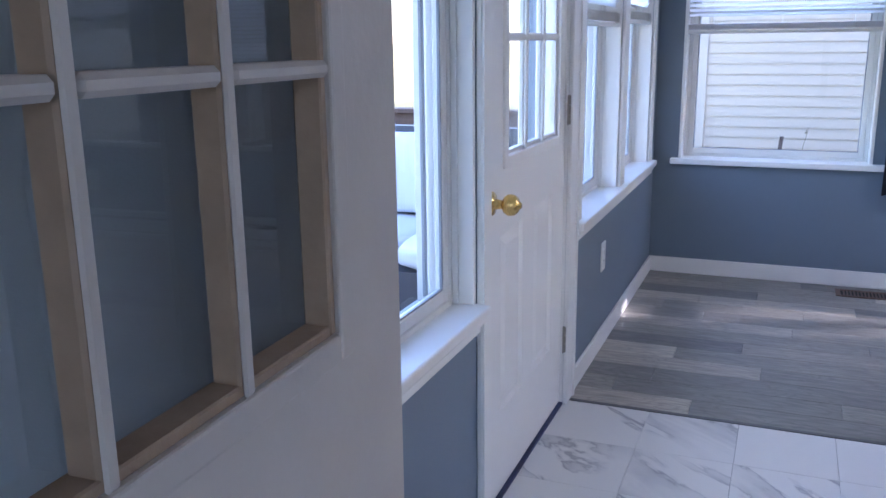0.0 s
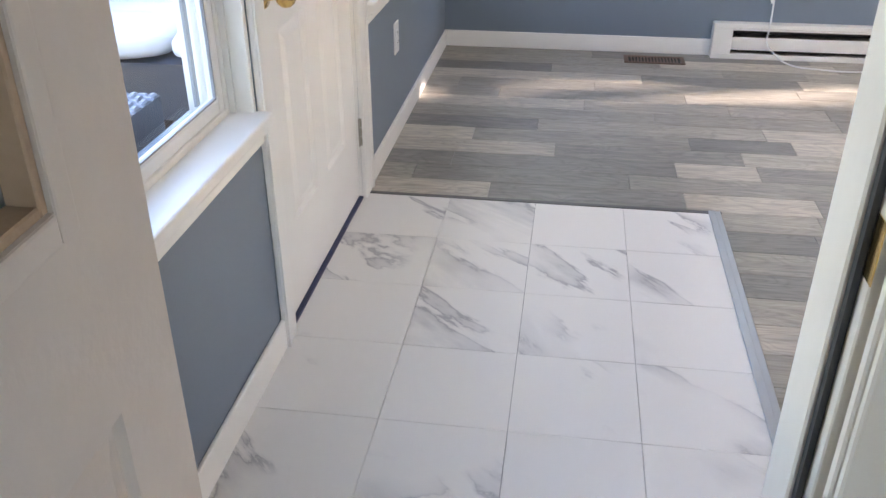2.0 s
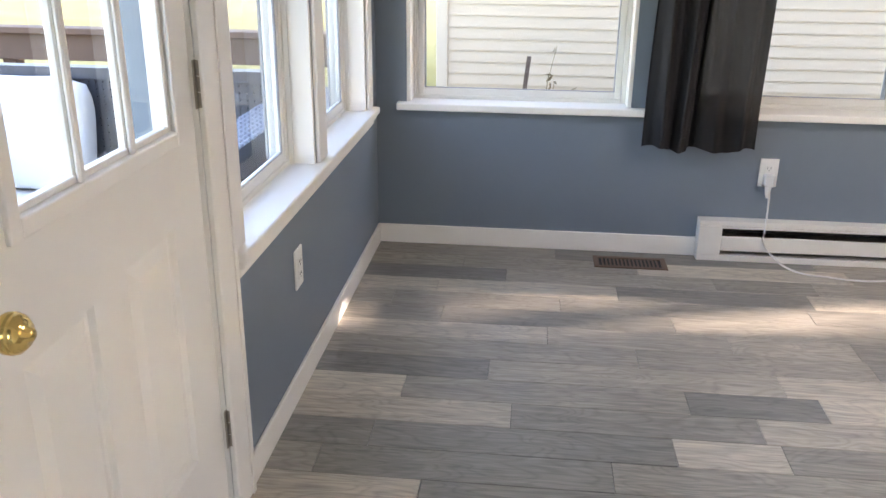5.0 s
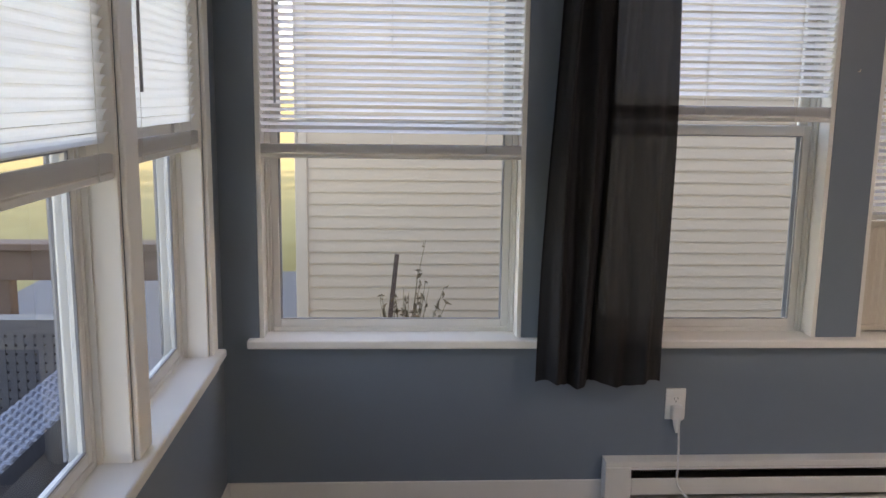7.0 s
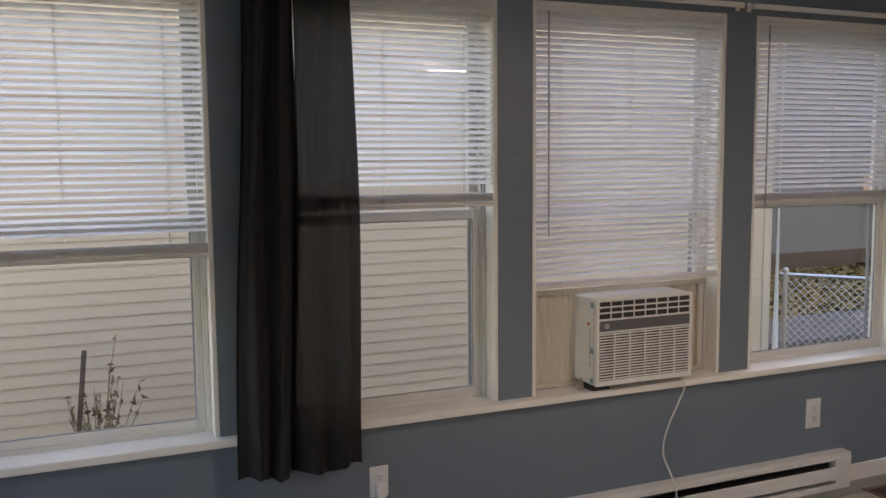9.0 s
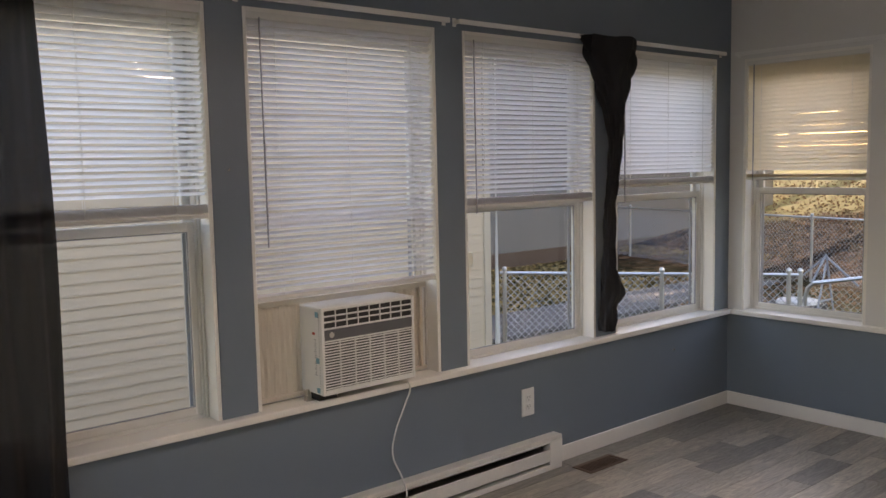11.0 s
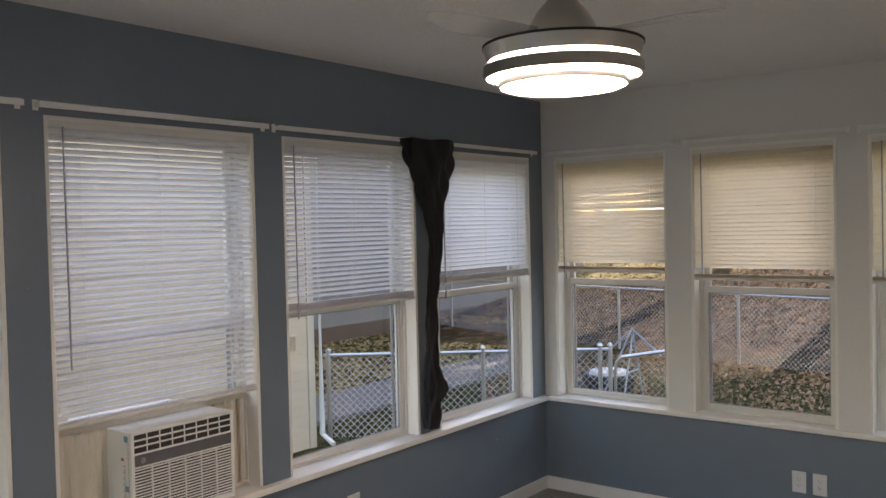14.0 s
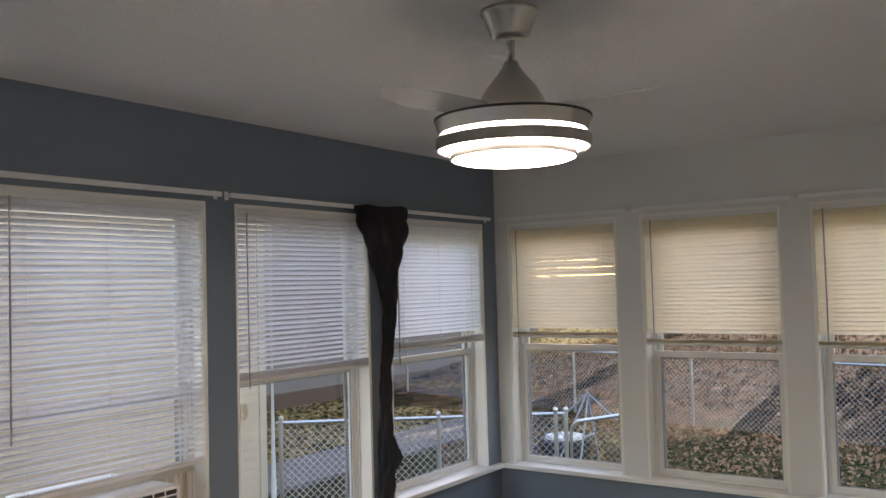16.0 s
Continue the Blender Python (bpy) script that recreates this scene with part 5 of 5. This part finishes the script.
# ---- floor pieces ----
def plank_material():
    m = bpy.data.materials.new("grey_wood_plank")
    m.use_nodes = True
    nt = m.node_tree
    b = nt.nodes["Principled BSDF"]
    b.inputs["Roughness"].default_value = 0.38
    L = nt.links.new
    tc, info = nt.nodes.new("ShaderNodeTexCoord"), nt.nodes.new("ShaderNodeObjectInfo")
    off = nt.nodes.new("ShaderNodeVectorMath")
    off.operation = "MULTIPLY_ADD"
    off.inputs[1].default_value = (1, 1, 1)
    comb = nt.nodes.new("ShaderNodeCombineXYZ")
    mul = nt.nodes.new("ShaderNodeMath")
    mul.operation = "MULTIPLY"
    mul.inputs[1].default_value = 37.0
    L(info.outputs["Random"], mul.inputs[0])
    L(mul.outputs[0], comb.inputs[0])
    L(mul.outputs[0], comb.inputs[1])
    geo = nt.nodes.new("ShaderNodeNewGeometry")
    L(geo.outputs["Position"], off.inputs[0])
    L(comb.outputs[0], off.inputs[2])
    st = nt.nodes.new("ShaderNodeMapping")
    st.inputs["Scale"].default_value = (1.3, 10.0, 1.0)
    L(off.outputs[0], st.inputs["Vector"])
    grain, fine = nt.nodes.new("ShaderNodeTexNoise"), nt.nodes.new("ShaderNodeTexNoise")
    grain.inputs["Scale"].default_value, grain.inputs["Detail"].default_value, grain.inputs["Distortion"].default_value = 2.0, 7, 2.6
    L(st.outputs[0], grain.inputs["Vector"])
    st2 = nt.nodes.new("ShaderNodeMapping")
    st2.inputs["Scale"].default_value = (7, 150, 1)
    L(off.outputs[0], st2.inputs["Vector"])
    fine.inputs["Scale"].default_value, fine.inputs["Detail"].default_value = 1.0, 3
    L(st2.outputs[0], fine.inputs["Vector"])
    tone = nt.nodes.new("ShaderNodeValToRGB")
    tone.color_ramp.elements[0].color, tone.color_ramp.elements[1].color = (0.19, 0.187, 0.172, 1), (0.49, 0.45, 0.375, 1)
    tone.color_ramp.elements[0].position, tone.color_ramp.elements[1].position = 0.02, 0.98
    for p_, c_ in ((0.2, (0.235, 0.225, 0.20, 1)), (0.5, (0.325, 0.30, 0.255, 1)), (0.78, (0.42, 0.38, 0.32, 1))):
        tone.color_ramp.elements.new(p_).color = c_
    L(info.outputs["Random"], tone.inputs["Fac"])
    gr = nt.nodes.new("ShaderNodeValToRGB")
    gr.color_ramp.elements[0].position, gr.color_ramp.elements[1].position = 0.33, 0.66
    gr.color_ramp.elements[0].color, gr.color_ramp.elements[1].color = (0.80, 0.81, 0.82, 1), (1.18, 1.17, 1.15, 1)
    L(grain.outputs["Fac"], gr.inputs["Fac"])
    mx = nt.nodes.new("ShaderNodeMix")
    mx.data_type, mx.blend_type = "RGBA", "MULTIPLY"
    mx.inputs["Factor"].default_value = 1.0
    L(tone.outputs[0], mx.inputs["A"])
    L(gr.outputs[0], mx.inputs["B"])
    fr = nt.nodes.new("ShaderNodeMapRange")
    fr.inputs["From Min"].default_value, fr.inputs["From Max"].default_value = 0.3, 0.7
    fr.inputs["To Min"].default_value, fr.inputs["To Max"].default_value = 0.82, 1.15
    L(fine.outputs["Fac"], fr.inputs["Value"])
    mx2 = nt.nodes.new("ShaderNodeMix")
    mx2.data_type, mx2.blend_type = "RGBA", "MULTIPLY"
    mx2.inputs["Factor"].default_value = 1.0
    L(mx.outputs["Result"], mx2.inputs["A"])
    L(fr.outputs[0], mx2.inputs["B"])
    ring, pp, rr2 = nt.nodes.new("ShaderNodeMath"), nt.nodes.new("ShaderNodeMath"), nt.nodes.new("ShaderNodeMapRange")
    ring.operation, pp.operation = "MULTIPLY", "PINGPONG"
    ring.inputs[1].default_value, pp.inputs[1].default_value = 15.0, 0.5
    cath = nt.nodes.new("ShaderNodeTexNoise")
    st3 = nt.nodes.new("ShaderNodeMapping")
    st3.inputs["Scale"].default_value = (2.4, 9.0, 1.0)
    L(off.outputs[0], st3.inputs["Vector"])
    L(st3.outputs[0], cath.inputs["Vector"])
    cath.inputs["Scale"].default_value, cath.inputs["Detail"].default_value, cath.inputs["Distortion"].default_value = 1.0, 2, 0.4
    L(cath.outputs["Fac"], ring.inputs[0])
    L(ring.outputs[0], pp.inputs[0])
    rr2.inputs["From Min"].default_value, rr2.inputs["From Max"].default_value = 0.0, 0.28
    rr2.inputs["To Min"].default_value, rr2.inputs["To Max"].default_value = 0.84, 1.04
    L(pp.outputs[0], rr2.inputs["Value"])
    mx3 = nt.nodes.new("ShaderNodeMix")
    mx3.data_type, mx3.blend_type = "RGBA", "MULTIPLY"
    mx3.inputs["Factor"].default_value = 1.0
    L(mx2.outputs["Result"], mx3.inputs["A"])
    L(rr2.outputs[0], mx3.inputs["B"])
    L(mx3.outputs["Result"], b.inputs["Base Color"])
    bp = nt.nodes.new("ShaderNodeBump")
    bp.inputs["Strength"].default_value, bp.inputs["Distance"].default_value = 0.25, 0.001
    L(fine.outputs["Fac"], bp.inputs["Height"])
    L(bp.outputs[0], b.inputs["Normal"])
    rr = nt.nodes.new("ShaderNodeMapRange")
    rr.inputs["To Min"].default_value, rr.inputs["To Max"].default_value = 0.3, 0.5
    L(grain.outputs["Fac"], rr.inputs["Value"])
    L(rr.outputs[0], b.inputs["Roughness"])
    return m


PLANK = plank_material()
planks = structure(boxes("floor", DARK, None, (XW, XE, 3.12, YN, -0.0119, -0.006), (0.52, XE, YS, 3.12, -0.0119, -0.006)), "grey wood-look plank floor", "floor")
ROWH = 0.14035
rf = random.Random(31)
KNOWN = {0: [-0.28, 0.42], 1: [-0.58, 0.23], 2: [-0.453, 0.413], 3: [-0.053, 0.682], 4: [-0.402, 0.49], 5: [-0.137, 0.81], 6: [0.365], 7: [0.06, 0.705], 8: [-0.34, 0.527], 9: [-0.55, 0.11, 1.06], 10: [-0.385, 0.342, 1.1], 11: [-0.11, 0.75], 12: [-0.3, 0.45], 13: [0.1, 0.9]}
for r in range(-14, 16):
    y0 = 3.12 + r * ROWH
    y1 = min(y0 + ROWH, YN - 0.001)
    if y0 >= YN - 0.01 or y1 < YS:
        continue
    x = XW if y0 >= 3.11 else 0.525
    cuts = [c for c in KNOWN.get(r, []) if c > x + 0.1]
    while x < XE - 0.01:
        nx = cuts.pop(0) if cuts else x + rf.choice((0.31, 0.45, 0.62, 0.78, 0.92)) + rf.uniform(-0.05, 0.05)
        nx = min(nx, XE)
        if XE - nx < 0.12:
            nx = XE
        w = round(nx - x, 3)
        bm = bmesh.new()
        g = 0.0006
        a, b, c, d = x + g, nx - g, max(y0, YS) + g, y1 - g
        top = [bm.verts.new(v) for v in ((a + 0.0012, c + 0.0012, 0), (b - 0.0012, c + 0.0012, 0), (b - 0.0012, d - 0.0012, 0), (a + 0.0012, d - 0.0012, 0))]
        mid = [bm.verts.new(v) for v in ((a, c, -0.0012), (b, c, -0.0012), (b, d, -0.0012), (a, d, -0.0012))]
        low = [bm.verts.new((v.co.x, v.co.y, -0.006)) for v in mid]
        bm.faces.new(top)
        for u, v in ((top, mid), (mid, low)):
            for k in range(4):
                bm.faces.new((u[k], v[k], v[(k + 1) % 4], u[(k + 1) % 4]))
        part("plank", bm, PLANK, planks)
        x = nx


def marble_material():
    m = bpy.data.materials.new("white_marble_tile")
    m.use_nodes = True
    nt = m.node_tree
    L = nt.links.new
    b = nt.nodes["Principled BSDF"]
    b.inputs["Roughness"].default_value = 0.28
    info, geo = nt.nodes.new("ShaderNodeObjectInfo"), nt.nodes.new("ShaderNodeNewGeometry")
    mul = nt.nodes.new("ShaderNodeMath")
    mul.operation = "MULTIPLY"
    mul.inputs[1].default_value = 53.0
    comb = nt.nodes.new("ShaderNodeCombineXYZ")
    L(info.outputs["Random"], mul.inputs[0])
    L(mul.outputs[0], comb.inputs[0])
    L(mul.outputs[0], comb.inputs[2])
    off = nt.nodes.new("ShaderNodeVectorMath")
    L(geo.outputs["Position"], off.inputs[0])
    L(comb.outputs[0], off.inputs[1])
    rot = nt.nodes.new("ShaderNodeMapping")
    rot.inputs["Rotation"].default_value = (0, 0, 0.75)
    pull = nt.nodes.new("ShaderNodeMapping")
    pull.inputs["Scale"].default_value = (0.8, 2.2, 1.0)
    L(off.outputs[0], rot.inputs["Vector"])
    L(rot.outputs[0], pull.inputs["Vector"])
    n1, n2 = nt.nodes.new("ShaderNodeTexNoise"), nt.nodes.new("ShaderNodeTexNoise")
    n1.inputs["Scale"].default_value, n1.inputs["Detail"].default_value, n1.inputs["Distortion"].default_value, n1.inputs["Roughness"].default_value = 1.5, 7, 0.35, 0.55
    n2.inputs["Scale"].default_value, n2.inputs["Detail"].default_value = 1.6, 3
    L(pull.outputs[0], n1.inputs["Vector"])
    L(off.outputs[0], n2.inputs["Vector"])
    sub, ab = nt.nodes.new("ShaderNodeMath"), nt.nodes.new("ShaderNodeMath")
    sub.operation, ab.operation = "SUBTRACT", "ABSOLUTE"
    sub.inputs[1].default_value = 0.52
    L(n1.outputs["Fac"], sub.inputs[0])
    L(sub.outputs[0], ab.inputs[0])
    vein = nt.nodes.new("ShaderNodeValToRGB")
    e = vein.color_ramp.elements
    e[0].position, e[0].color = 0.0, (0.8, 0.8, 0.8, 1)
    e[1].position, e[1].color = 0.008, (0.3, 0.3, 0.3, 1)
    e.new(0.02).color = (0.0, 0.0, 0.0, 1)
    L(ab.outputs[0], vein.inputs["Fac"])
    cloud = nt.nodes.new("ShaderNodeMapRange")          # grey wash on one side of the vein
    cloud.inputs["From Min"].default_value, cloud.inputs["From Max"].default_value = 0.52, 0.63
    cloud.inputs["To Max"].default_value = 0.0
    cloud.inputs["To Min"].default_value = 1.0
    L(n1.outputs["Fac"], cloud.inputs["Value"])
    msk = nt.nodes.new("ShaderNodeMapRange")
    msk.inputs["From Min"].default_value, msk.inputs["From Max"].default_value = 0.44, 0.54
    L(n2.outputs["Fac"], msk.inputs["Value"])
    step = nt.nodes.new("ShaderNodeMath")
    step.operation = "GREATER_THAN"
    step.inputs[1].default_value = 0.52
    L(n1.outputs["Fac"], step.inputs[0])
    c1, c2, c3, c4 = (nt.nodes.new("ShaderNodeMath") for _ in range(4))
    c1.operation = c2.operation = c3.operation = "MULTIPLY"
    L(cloud.outputs[0], c1.inputs[0])
    L(step.outputs[0], c1.inputs[1])
    c2.inputs[1].default_value = 0.62
    L(c1.outputs[0], c2.inputs[0])
    c4.operation = "ADD"
    L(c2.outputs[0], c4.inputs[0])
    L(vein.outputs[0], c4.inputs[1])
    L(c4.outputs[0], c3.inputs[0])
    L(msk.outputs[0], c3.inputs[1])
    mx = nt.nodes.new("ShaderNodeMix")
    mx.data_type = "RGBA"
    mx.inputs["A"].default_value, mx.inputs["B"].default_value = (0.72, 0.71, 0.68, 1), (0.36, 0.36, 0.37, 1)
    L(c3.outputs[0], mx.inputs["Factor"])
    L(mx.outputs["Result"], b.inputs["Base Color"])
    return m


TILE = marble_material()
tiles = structure(boxes("floor", DARK, None, (XW, 0.498, YS - 0.14, 3.112, -0.0119, -0.005)), "white marble tile floor by the doors", "floor")
T0X, T0Y, TS = -0.715, 3.10, 0.305
for i in range(4):
    for j in range(7):
        a, b = (XW if i == 0 else T0X + TS * i), min(T0X + TS * (i + 1), 0.498)
        d, c = T0Y - TS * j, max(T0Y - TS * (j + 1), YS - 0.14)
        if d - c < 0.02:
            continue
        bm = bmesh.new()
        box(bm, a + 0.0007, b - 0.0007, c + 0.0007, d - 0.0007, -0.005, 0.001)
        part("tile", bm, TILE, tiles)
structure(boxes("transition_strip", ALU, None, (0.49, 0.512, YS, 3.118, 0.001, 0.006), (0.512, 0.532, YS, 3.118, 0.0, 0.0035), bev=0.0015), "aluminium transition strip between tiles and planks", "trim")
structure(boxes("transition_strip", material("grey_seam_strip", (0.12, 0.12, 0.12), 0.5), None, (XW, 0.535, 3.101, 3.119, 0.0012, 0.003)), "thin grey strip along the tile edge", "trim")
